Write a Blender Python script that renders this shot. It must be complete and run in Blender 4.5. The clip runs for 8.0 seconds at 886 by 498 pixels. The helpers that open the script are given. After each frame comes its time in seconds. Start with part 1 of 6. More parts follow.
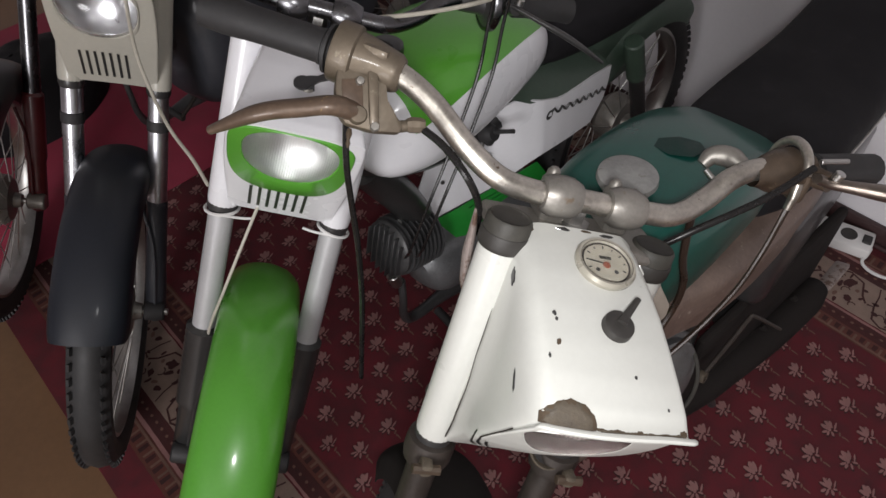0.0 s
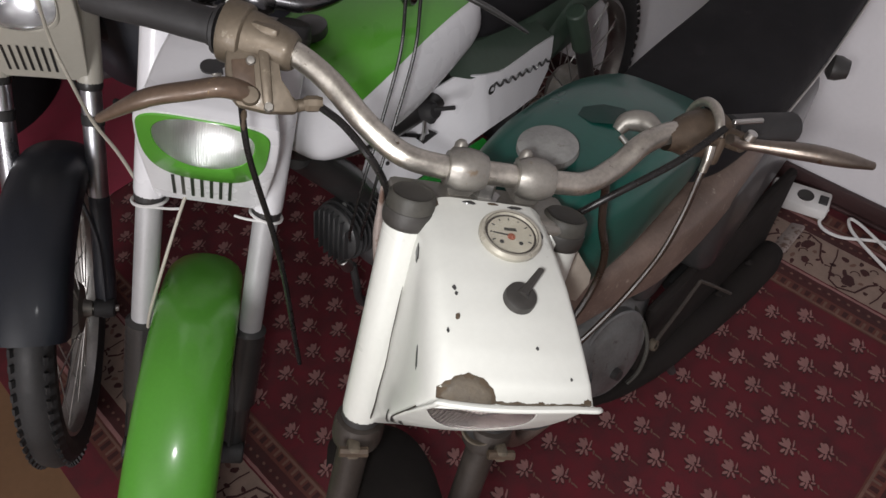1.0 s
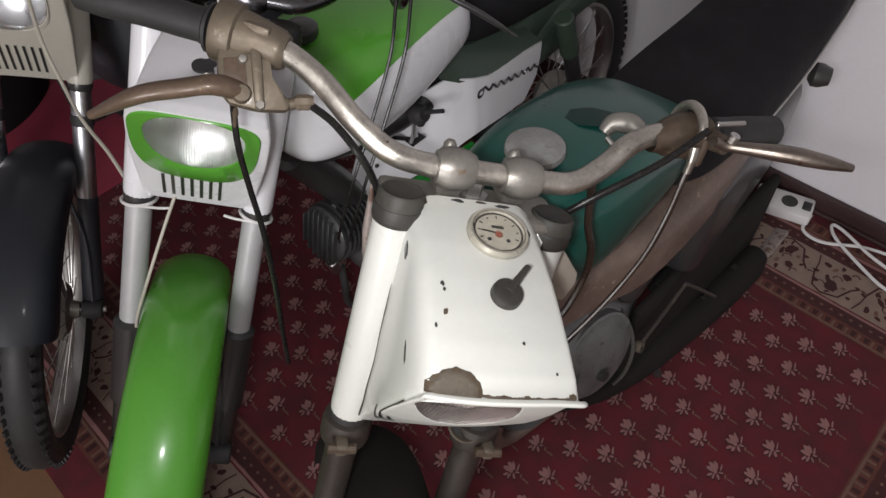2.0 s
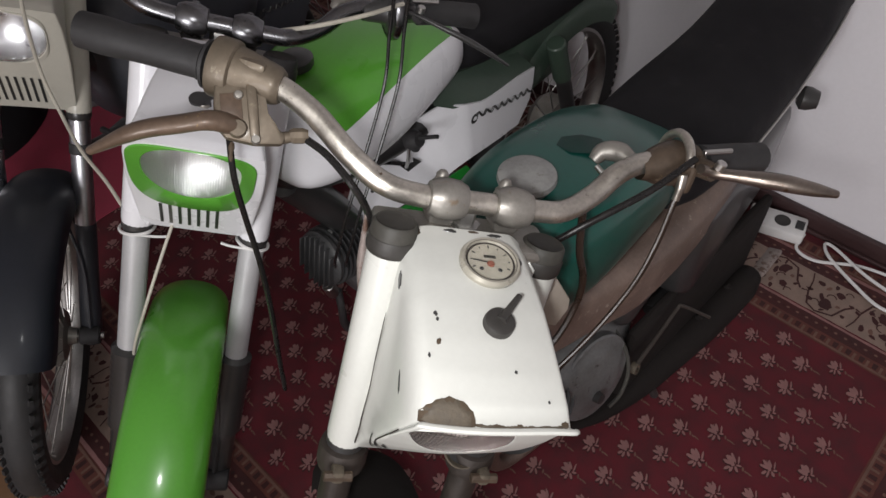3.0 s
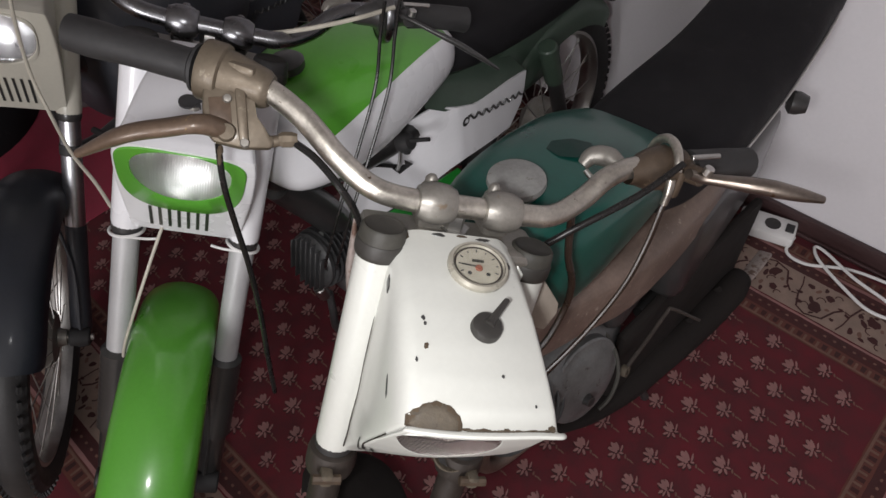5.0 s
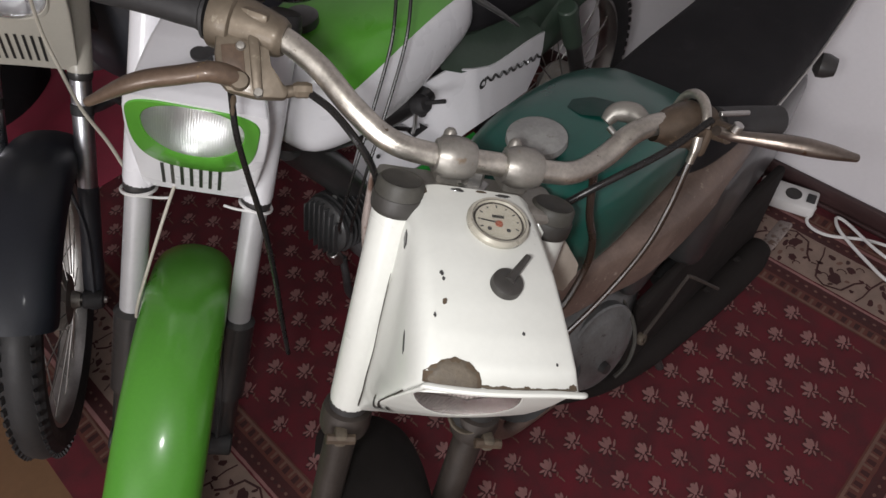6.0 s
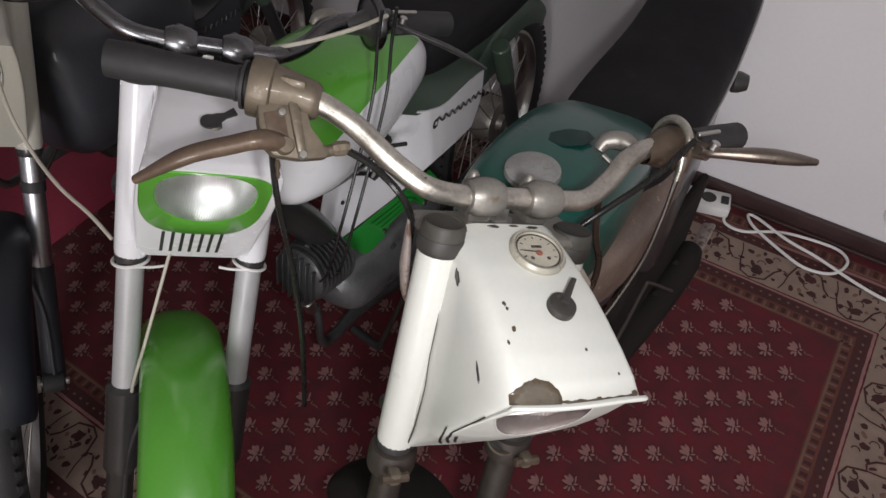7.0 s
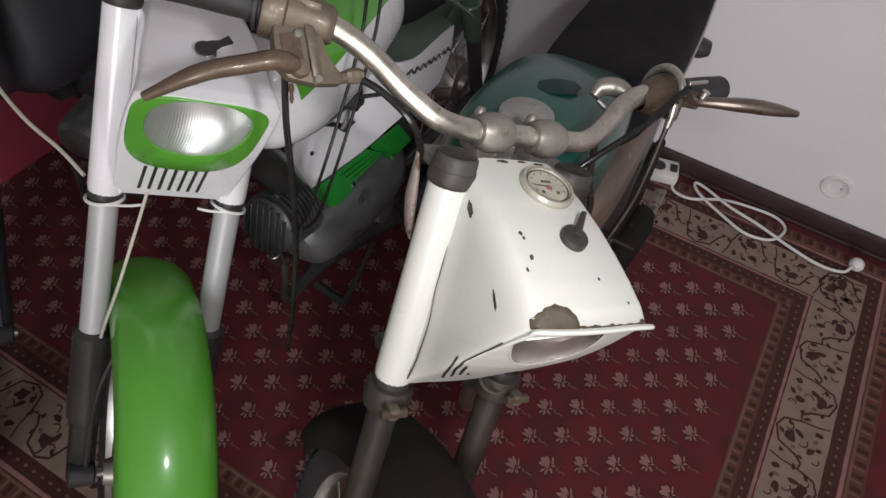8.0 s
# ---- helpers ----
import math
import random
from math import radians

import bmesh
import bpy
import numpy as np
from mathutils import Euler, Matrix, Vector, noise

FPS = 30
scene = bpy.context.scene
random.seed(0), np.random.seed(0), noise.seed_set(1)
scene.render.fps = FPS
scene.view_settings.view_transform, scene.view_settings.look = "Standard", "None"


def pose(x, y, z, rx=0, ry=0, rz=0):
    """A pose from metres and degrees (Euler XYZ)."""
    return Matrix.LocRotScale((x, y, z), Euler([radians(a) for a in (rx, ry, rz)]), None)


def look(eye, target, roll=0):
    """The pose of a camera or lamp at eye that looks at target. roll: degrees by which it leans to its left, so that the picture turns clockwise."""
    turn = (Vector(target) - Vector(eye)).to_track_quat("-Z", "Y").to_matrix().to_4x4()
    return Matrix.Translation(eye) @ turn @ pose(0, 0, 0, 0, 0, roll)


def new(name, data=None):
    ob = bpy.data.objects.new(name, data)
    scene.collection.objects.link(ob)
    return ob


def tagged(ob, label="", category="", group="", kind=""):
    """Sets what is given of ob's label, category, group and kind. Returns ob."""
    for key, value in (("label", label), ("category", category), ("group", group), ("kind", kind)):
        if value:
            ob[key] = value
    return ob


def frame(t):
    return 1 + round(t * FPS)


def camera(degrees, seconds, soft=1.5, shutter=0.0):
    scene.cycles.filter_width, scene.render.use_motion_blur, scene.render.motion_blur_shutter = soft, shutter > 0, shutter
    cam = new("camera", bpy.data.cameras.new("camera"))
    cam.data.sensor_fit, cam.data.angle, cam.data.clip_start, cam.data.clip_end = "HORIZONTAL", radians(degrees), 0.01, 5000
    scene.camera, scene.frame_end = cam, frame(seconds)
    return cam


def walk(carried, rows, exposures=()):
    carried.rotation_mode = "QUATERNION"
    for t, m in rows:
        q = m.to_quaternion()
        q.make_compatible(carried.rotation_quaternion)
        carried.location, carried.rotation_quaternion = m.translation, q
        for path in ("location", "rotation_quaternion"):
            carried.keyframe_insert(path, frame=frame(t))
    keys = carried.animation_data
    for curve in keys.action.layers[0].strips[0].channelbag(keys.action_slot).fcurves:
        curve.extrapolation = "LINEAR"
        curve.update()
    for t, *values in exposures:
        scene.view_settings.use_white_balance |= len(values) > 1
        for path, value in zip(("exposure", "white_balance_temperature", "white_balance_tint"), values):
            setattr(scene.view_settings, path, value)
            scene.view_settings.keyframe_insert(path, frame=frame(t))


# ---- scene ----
cam = camera(64.9, 8.0)
PATH = [
    (0, (0.046, 0.067, 1.468), (0.877, 1.056, -0.058), -4.0),
    (0.5, (0.079, 0.034, 1.452), (0.853, 1.02, -0.107), -6.3),
    (1, (0.103, 0.015, 1.453), (0.929, 0.955, -0.107), -5.9),
    (2.5, (0.091, 0.005, 1.458), (0.959, 0.935, -0.085), -4.3),
    (3, (0.099, 0.003, 1.47), (0.993, 0.952, -0.048), -4.6),
    (3.5, (0.086, 0.002, 1.475), (0.979, 0.953, -0.041), -3.7),
    (4, (0.092, 0.003, 1.477), (1.002, 0.951, -0.031), -3.4),
    (5.5, (0.105, -0.001, 1.464), (0.997, 0.925, -0.068), -4.1),
    (6, (0.097, 0.005, 1.448), (0.939, 0.927, -0.114), -4.6),
    (6.5, (0.05, 0.039, 1.47), (0.977, 0.908, -0.075), -4.2),
    (7, (-0.011, 0.097, 1.491), (1.069, 0.839, -0.02), -1.2),
    (7.5, (-0.058, 0.133, 1.467), (1.063, 0.719, -0.082), 4.6),
    (8, (-0.083, 0.147, 1.462), (1.061, 0.688, -0.087), 6.8),
]
walk(cam, [(t, look(eye, target, roll)) for t, eye, target, roll in PATH])

# ---- world and light ----
world = bpy.data.worlds.new("world")
world.use_nodes = True
scene.world = world
world.node_tree.nodes["Background"].inputs[0].default_value = (0.5, 0.48, 0.55, 1)
world.node_tree.nodes["Background"].inputs[1].default_value = 0.04


def lamp(name, kind, energy, m, color, size=0.1):
    data = bpy.data.lights.new(name, kind)
    data.energy, data.color = energy, color
    if kind == "AREA":
        data.shape, data.size = "DISK", size
    else:
        data.shadow_soft_size = size
    ob = new(name, data)
    ob.matrix_world = m
    return ob


# torch held beside the camera, and an unseen soft fill lamp added behind it
lamp("torch", "SPOT", 16.2, look((0.05, 0.04, 1.445), (1.0, 0.42, 0.2)), (0.98, 0.97, 0.97), 0.03)
bpy.data.lights["torch"].spot_size, bpy.data.lights["torch"].spot_blend = radians(112), 1.0
lamp("fill_light", "AREA", 71, look((-2.6, -0.9, 1.55), (0.9, 0.4, 0.5)), (0.97, 0.95, 0.96), 1.5)


# ---- materials ----
def node_mat(name):
    m = bpy.data.materials.new(name)
    m.use_nodes = True
    nt = m.node_tree
    return m, nt, nt.nodes["Principled BSDF"]


def noise_tex(nt, scale, detail=4, rough=0.6, coord="Object"):
    c = nt.nodes.new("ShaderNodeTexCoord")
    n = nt.nodes.new("ShaderNodeTexNoise")
    n.inputs["Scale"].default_value, n.inputs["Detail"].default_value, n.inputs["Roughness"].default_value = scale, detail, rough
    nt.links.new(c.outputs[coord], n.inputs["Vector"])
    return n


def ramp(nt, src, stops):
    r = nt.nodes.new("ShaderNodeValToRGB")
    while len(r.color_ramp.elements) < len(stops):
        r.color_ramp.elements.new(0.5)
    for e, (p, c) in zip(r.color_ramp.elements, stops):
        e.position, e.color = p, (*c, 1)
    nt.links.new(src, r.inputs[0])
    return r


def mix(nt, fac, a, b):
    n = nt.nodes.new("ShaderNodeMix")
    n.data_type = "RGBA"
    for sock, v in ((0, fac), (6, a), (7, b)):
        if isinstance(v, tuple):
            n.inputs[sock].default_value = (*v, 1)
        elif isinstance(v, float):
            n.inputs[sock].default_value = v
        else:
            nt.links.new(v, n.inputs[sock])
    return n.outputs[2]


def bump(nt, bsdf, src, strength, dist=0.002):
    b = nt.nodes.new("ShaderNodeBump")
    b.inputs["Strength"].default_value, b.inputs["Distance"].default_value = strength, dist
    nt.links.new(src, b.inputs["Height"])
    nt.links.new(b.outputs[0], bsdf.inputs["Normal"])


def surface(name, col, rough=0.5, metal=0.0, vary=0.25, scale=6.0, fine=120.0, relief=0.15, coat=0.0, second=None, second_at=0.6, spec=0.5):
    """Two scales of variation in colour and gloss, fine relief, and patches of a second colour."""
    m, nt, p = node_mat(name)
    big, small = noise_tex(nt, scale), noise_tex(nt, fine, 3)
    dark = tuple(c * (1 - vary) for c in col)
    light = tuple(min(1, c * (1 + vary * 0.5)) for c in col)
    c1 = ramp(nt, big.outputs[0], [(0.3, dark), (0.7, light)]).outputs[0]
    c2 = mix(nt, 0.25, c1, ramp(nt, small.outputs[0], [(0.35, dark), (0.65, light)]).outputs[0])
    if second:
        mask = ramp(nt, noise_tex(nt, scale * 3, 8, 0.7).outputs[0], [(second_at, (0, 0, 0)), (second_at + 0.06, (1, 1, 1))]).outputs[0]
        c2 = mix(nt, mask, c2, second)
    nt.links.new(c2, p.inputs["Base Color"])
    rr = ramp(nt, big.outputs[0], [(0.3, (rough * 0.8,) * 3), (0.7, (min(1, rough * 1.25),) * 3)])
    nt.links.new(rr.outputs[0], p.inputs["Roughness"])
    p.inputs["Metallic"].default_value = metal
    p.inputs["Specular IOR Level"].default_value = spec
    p.inputs["Coat Weight"].default_value = coat
    p.inputs["Coat Roughness"].default_value = 0.12
    bump(nt, p, small.outputs[0], relief, 0.001)
    return m


WHITE_OLD = surface("old_white_enamel", (0.63, 0.635, 0.595), 0.34, 0, 0.06, 9, 160, 0.08, 0.25, (0.46, 0.42, 0.35), 0.71)
WHITE = surface("white_paint", (0.82, 0.82, 0.85), 0.28, 0, 0.05, 5, 160, 0.04, 0.4)
CREAM = surface("cream_paint", (0.55, 0.53, 0.46), 0.32, 0, 0.1, 5, 160, 0.05, 0.3)
GREEN = surface("bright_green_paint", (0.099, 0.35, 0.038), 0.3, 0, 0.12, 4, 180, 0.03, 0.5)
GREEN_DARK = surface("deep_green_paint", (0.02, 0.25, 0.035), 0.3, 0, 0.15, 6, 160, 0.05, 0.4)
GREEN_GREY = surface("grey_green_paint", (0.055, 0.085, 0.062), 0.45, 0, 0.25, 6, 120, 0.1, 0.2)
TEAL = surface("teal_paint", (0.006, 0.08, 0.062), 0.34, 0, 0.25, 7, 140, 0.06, 0.35, (0.03, 0.07, 0.055), 0.68)
DARK_TEAL = surface("dark_teal_stain", (0.008, 0.036, 0.03), 0.6, 0, 0.3, 30, 200, 0.2)
NAVY = surface("blue_black_paint", (0.013, 0.016, 0.024), 0.46, 0, 0.3, 4, 160, 0.06, 0.1)
DUSTY = surface("dusty_black_paint", (0.034, 0.036, 0.044), 0.44, 0, 0.35, 5, 140, 0.08, 0.25)
BLACK = surface("black_paint", (0.035, 0.034, 0.034), 0.35, 0, 0.3, 6, 140, 0.08, 0.3)
CHROME = surface("tarnished_chrome", (0.61, 0.575, 0.515), 0.35, 0.95, 0.35, 30, 240, 0.16, 0, (0.15, 0.1, 0.065), 0.625)
DARK_CHROME = surface("dark_chrome", (0.2, 0.2, 0.21), 0.26, 1.0, 0.3, 14, 200, 0.08)
BRIGHT = surface("bright_steel", (0.74, 0.75, 0.79), 0.3, 1.0, 0.2, 10, 200, 0.08)
STEEL = surface("dull_steel", (0.55, 0.54, 0.52), 0.36, 1.0, 0.25, 14, 200, 0.1)
CAST = surface("grey_cast_alloy", (0.3, 0.282, 0.255), 0.42, 0.6, 0.3, 18, 220, 0.2, 0, (0.23, 0.18, 0.13), 0.6)
BRACKET = surface("brown_grey_casting", (0.175, 0.142, 0.105), 0.52, 0.5, 0.3, 14, 200, 0.2, 0.1, (0.3, 0.26, 0.2), 0.62)
BRASSY = surface("worn_brown_lever", (0.15, 0.102, 0.072), 0.45, 0.25, 0.35, 25, 200, 0.1, 0.3, (0.35, 0.24, 0.1), 0.62)
LEVER_GREY = surface("dull_grey_lever", (0.26, 0.22, 0.19), 0.34, 0.9, 0.35, 20, 200, 0.1, 0, (0.16, 0.1, 0.06), 0.62)
# dark rust, its base also lowered for the shade on the fork legs
RUST_DARK = surface("dark_rusty_leg", (0.042, 0.033, 0.028), 0.55, 0.2, 0.4, 16, 180, 0.3, 0, (0.13, 0.1, 0.08), 0.66)
SOOT = surface("sooty_black_paint", (0.019, 0.016, 0.015), 0.85, 0, 0.3, 9, 160, 0.2, 0, (0.022, 0.018, 0.015), 0.66, 0.15)
RUST_PATCH = surface("grey_brown_rust", (0.105, 0.085, 0.062), 0.7, 0.15, 0.4, 60, 300, 0.5, 0, (0.06, 0.042, 0.03), 0.6)
DRUM = surface("brown_drum", (0.085, 0.06, 0.042), 0.5, 0.3, 0.4, 24, 200, 0.2, 0.1, (0.2, 0.15, 0.1), 0.62)
MIRROR_OLD = surface("tarnished_reflector", (0.24, 0.215, 0.21), 0.42, 1.0, 0.3, 20, 200, 0.05)
RUST = surface("rust", (0.085, 0.06, 0.038), 0.75, 0.1, 0.45, 40, 260, 0.5, 0, (0.07, 0.045, 0.03), 0.55)
RUSTY = surface("rust_brown_frame", (0.175, 0.125, 0.102), 0.5, 0.1, 0.4, 16, 160, 0.4, 0.1, (0.31, 0.26, 0.22), 0.6)
BEIGE = surface("dull_beige_paint", (0.34, 0.295, 0.25), 0.5, 0, 0.15, 12, 160, 0.12, 0, (0.26, 0.21, 0.17), 0.68)
FLAKED = surface("flaking_paint", (0.3, 0.25, 0.23), 0.55, 0, 0.35, 18, 200, 0.3, 0, (0.13, 0.08, 0.06), 0.52)
RUBBER = surface("black_rubber", (0.029, 0.028, 0.029), 0.6, 0, 0.35, 12, 150, 0.2)
RUBBER_OLD = surface("aged_grey_rubber", (0.036, 0.033, 0.03), 0.5, 0, 0.35, 20, 150, 0.2, 0, (0.1, 0.1, 0.09), 0.66)
CAP_GREY = surface("grey_cap_rubber", (0.046, 0.043, 0.036), 0.6, 0, 0.4, 22, 160, 0.25, 0, (0.1, 0.092, 0.078), 0.62)
VINYL = surface("black_vinyl", (0.0092, 0.0085, 0.0102), 0.78, 0, 0.45, 7, 420, 0.4, 0, (0.014, 0.013, 0.015), 0.6, 0.28)
ALLOY = surface("silver_fork_paint", (0.5, 0.5, 0.51), 0.45, 0.25, 0.1, 8, 200, 0.06)
CAP_METAL = surface("scuffed_grey_metal", (0.34, 0.34, 0.33), 0.5, 0.3, 0.3, 30, 200, 0.15, 0, (0.24, 0.23, 0.21), 0.58)
ENGINE = surface("black_engine_paint", (0.07, 0.07, 0.072), 0.45, 0.2, 0.4, 18, 180, 0.3, 0.1, (0.09, 0.09, 0.09), 0.66)
CASE = surface("satin_grey_casing", (0.18, 0.184, 0.19), 0.36, 0.3, 0.35, 14, 180, 0.25, 0.1, (0.09, 0.088, 0.085), 0.62)
ENGINE_GREY = surface("oily_grey_engine", (0.19, 0.195, 0.195), 0.42, 0.4, 0.4, 14, 180, 0.3, 0.1, (0.04, 0.03, 0.025), 0.6)
TRIM = surface("white_plastic", (0.75, 0.74, 0.73), 0.4, 0, 0.06, 9, 150, 0.05)
CABLE = surface("black_cable", (0.013, 0.012, 0.012), 0.27, 0, 0.3, 30, 200, 0.05, 0, None, 0.6, 0.4)
CABLE_BROWN = surface("brown_black_cable", (0.03, 0.018, 0.013), 0.3, 0, 0.35, 30, 200, 0.1, 0, None, 0.6, 0.5)
CABLE_PALE = surface("pale_cable", (0.5, 0.47, 0.4), 0.4, 0, 0.2, 30, 200, 0.1)
CREAM_BEZEL = surface("cream_bezel", (0.42, 0.395, 0.33), 0.3, 0.2, 0.2, 40, 240, 0.1, 0.3, (0.3, 0.25, 0.18), 0.62)
CREAM_DIAL = surface("cream_dial", (0.35, 0.325, 0.265), 0.35, 0, 0.12, 60, 240, 0.05)
DARK_RED = surface("dark_red_paint", (0.09, 0.012, 0.014), 0.3, 0, 0.2, 6, 140, 0.05, 0.4)
RED_MARK = surface("red_mark", (0.24, 0.075, 0.045), 0.5, 0, 0.1)
MIRROR = surface("reflector", (0.58, 0.58, 0.575), 0.32, 1.0, 0.08, 20, 200, 0.05)
WALL = surface("white_wall_paint", (0.8, 0.78, 0.81), 0.7, 0, 0.06, 1.3, 90, 0.15)
BROWN = surface("dark_brown_skirting", (0.05, 0.024, 0.024), 0.45, 0, 0.3, 8, 130, 0.12)
FLOOR = surface("tan_laminate", (0.2, 0.108, 0.054), 0.45, 0, 0.2, 2.5, 70, 0.08)
CEIL = surface("ceiling_white", (0.75, 0.75, 0.74), 0.8, 0, 0.05)
RED_CLOTH = surface("crimson_cloth", (0.33, 0.036, 0.07), 0.85, 0, 0.25, 8, 300, 0.5)
PILE = surface("dark_red_pile", (0.108, 0.0102, 0.0168), 0.95, 0, 0.55, 14, 420, 0.8)
PILE_DARK = surface("maroon_pile", (0.05, 0.0135, 0.0135), 0.95, 0, 0.35, 9, 420, 0.8)
PILE_WINE = surface("wine_pile", (0.06, 0.0145, 0.0145), 0.95, 0, 0.4, 12, 420, 0.8)
PILE_TAN = surface("tan_pile", (0.16, 0.085, 0.065), 0.95, 0, 0.35, 20, 420, 0.8)
PILE_BEIGE = surface("beige_pile", (0.25, 0.178, 0.145), 0.95, 0, 0.25, 25, 420, 0.8)
PILE_ROSE = surface("dusty_rose_pile", (0.28, 0.138, 0.132), 0.95, 0, 0.3, 25, 420, 0.8)
PILE_BROWN = surface("brown_pile", (0.115, 0.036, 0.026), 0.95, 0, 0.35, 25, 420, 0.8)


def glass_mat(name, ribs, tint=(0.96, 0.97, 0.97), rough=None):
    m, nt, p = node_mat(name)
    p.inputs["Base Color"].default_value = (*tint, 1)
    p.inputs["Transmission Weight"].default_value = 1.0
    p.inputs["Roughness"].default_value = rough or (0.28 if ribs > 1 else 0.08)
    p.inputs["IOR"].default_value = 1.35
    w = nt.nodes.new("ShaderNodeTexWave")
    c = nt.nodes.new("ShaderNodeTexCoord")
    w.inputs["Scale"].default_value = ribs
    w.bands_direction = "Y"
    nt.links.new(c.outputs["UV"], w.inputs["Vector"])
    bump(nt, p, w.outputs[0], 0.22, 0.002)
    return m


LENS = glass_mat("ribbed_lens_glass", 11.0)
LENS_OLD = glass_mat("smoky_ribbed_glass", 9.0, (0.55, 0.49, 0.49), 0.2)
LENS_SMOOTH = glass_mat("smooth_lens_glass", 0.001, (0.96, 0.97, 1.0), 0.06)
CLEAR = glass_mat("clear_glass", 0.001)


# ---- mesh helpers ----
def obj(name, bm, material, parent=None, smooth=38):
    lim = radians(smooth)
    bmesh.ops.recalc_face_normals(bm, faces=bm.faces)
    for f in bm.faces:
        f.smooth = True
    for e in bm.edges:
        e.smooth = len(e.link_faces) == 2 and e.calc_face_angle(0.0) < lim
    me = bpy.data.meshes.new(name)
    bm.to_mesh(me)
    bm.free()
    me.materials.append(material)
    ob = new(name, me)
    ob.parent = parent
    return ob


def part(name, bm, material, parent, label="", smooth=38):
    return tagged(obj(name, bm, material, parent, smooth), label)


def spline(pts, n=8):
    """Catmull-Rom through the points."""
    p = [Vector(q) for q in pts]
    p = [2 * p[0] - p[1]] + p + [2 * p[-1] - p[-2]]
    out = []
    for i in range(1, len(p) - 2):
        for k in range(n):
            t = k / n
            a, b, c, d = p[i - 1], p[i], p[i + 1], p[i + 2]
            out.append(0.5 * (2 * b + (c - a) * t + (2 * a - 5 * b + 4 * c - d) * t * t + (3 * b - 3 * c + d - a) * t ** 3))
    return out + [p[-2]]


def sweep(pts, r, n=10, steps=8, m=None, straight=False, flat=1.0, up=None):
    """A tube along the points; r is a radius or a list spread along it; flat squeezes one way."""
    path = [Vector(q) for q in pts] if straight else spline(pts, steps)
    if m:
        path = [m @ q for q in path]
    bm = bmesh.new()
    rings = []
    ref = Vector(up) if up else Vector((0.13, 0.37, 0.92))
    for i, q in enumerate(path):
        d = (path[min(i + 1, len(path) - 1)] - path[max(i - 1, 0)]).normalized()
        x = d.cross(ref)
        if x.length < 1e-4:
            x = d.cross(Vector((1, 0, 0)))
        x.normalize()
        y = x.cross(d)
        if not up:
            ref = y
        f = i / (len(path) - 1)
        if isinstance(r, (list, tuple)):
            k = f * (len(r) - 1)
            j = min(int(k), len(r) - 2)
            rr = r[j] + (r[j + 1] - r[j]) * (k - j)
        else:
            rr = r
        rings.append([bm.verts.new(q + (x * math.cos(a) + y * math.sin(a) * flat) * rr) for a in [2 * math.pi * k / n for k in range(n)]])
    for a, b in zip(rings, rings[1:]):
        for k in range(n):
            bm.faces.new((a[k], a[(k + 1) % n], b[(k + 1) % n], b[k]))
    bm.faces.new(rings[0][::-1])
    bm.faces.new(rings[-1])
    return bm


def lathe(profile, m, n=24, close=True):
    """Turns (radius, height) pairs about the local z axis."""
    bm = bmesh.new()
    rings = []
    for r, h in profile:
        if r < 1e-6:
            rings.append([bm.verts.new(m @ Vector((0, 0, h)))])
        else:
            rings.append([bm.verts.new(m @ Vector((r * math.cos(2 * math.pi * k / n), r * math.sin(2 * math.pi * k / n), h))) for k in range(n)])
    for a, b in zip(rings, rings[1:]):
        for k in range(n):
            q = [a[k % len(a)], a[(k + 1) % len(a)], b[(k + 1) % len(b)], b[k % len(b)]]
            q = list(dict.fromkeys(q))
            if len(q) > 2:
                bm.faces.new(q)
    return bm


def rbox(sx, sy, sz, bevel, m, seg=2):
    bm = bmesh.new()
    bmesh.ops.create_cube(bm, size=1)
    bmesh.ops.scale(bm, vec=(sx, sy, sz), verts=bm.verts)
    if bevel:
        bmesh.ops.bevel(bm, geom=list(bm.edges), offset=bevel, segments=seg, affect="EDGES", profile=0.5)
    bmesh.ops.transform(bm, matrix=m, verts=bm.verts)
    return bm


def sheet(P, m=None, skip=None):
    """A grid of points as one skin."""
    bm = bmesh.new()
    V = [[bm.verts.new(m @ Vector(q) if m else Vector(q)) for q in row] for row in P]
    for i in range(len(V) - 1):
        for j in range(len(V[0]) - 1):
            if not (skip and skip(i, j)):
                bm.faces.new((V[i][j], V[i][j + 1], V[i + 1][j + 1], V[i + 1][j]))
    return bm


def thick(ob, t, offset=-1):
    s = ob.modifiers.new("solidify", "SOLIDIFY")
    s.thickness, s.offset = t, offset
    return ob


def join(*bms):
    out = bmesh.new()
    for b in bms:
        me = bpy.data.meshes.new("tmp")
        b.to_mesh(me)
        b.free()
        out.from_mesh(me)
        bpy.data.meshes.remove(me)
    return out


def axis_z(p, d):
    """A pose at p whose z axis runs along d."""
    return Matrix.Translation(p) @ Vector(d).to_track_quat("Z", "Y").to_matrix().to_4x4()


# ---- room ----
def slab(name, x0, x1, y0, y1, z0, z1, mat, bevel=0.0, **tags):
    return tagged(obj(name, rbox(x1 - x0, y1 - y0, z1 - z0, bevel, Matrix.Translation(((x0 + x1) / 2, (y0 + y1) / 2, (z0 + z1) / 2))), mat), **tags)


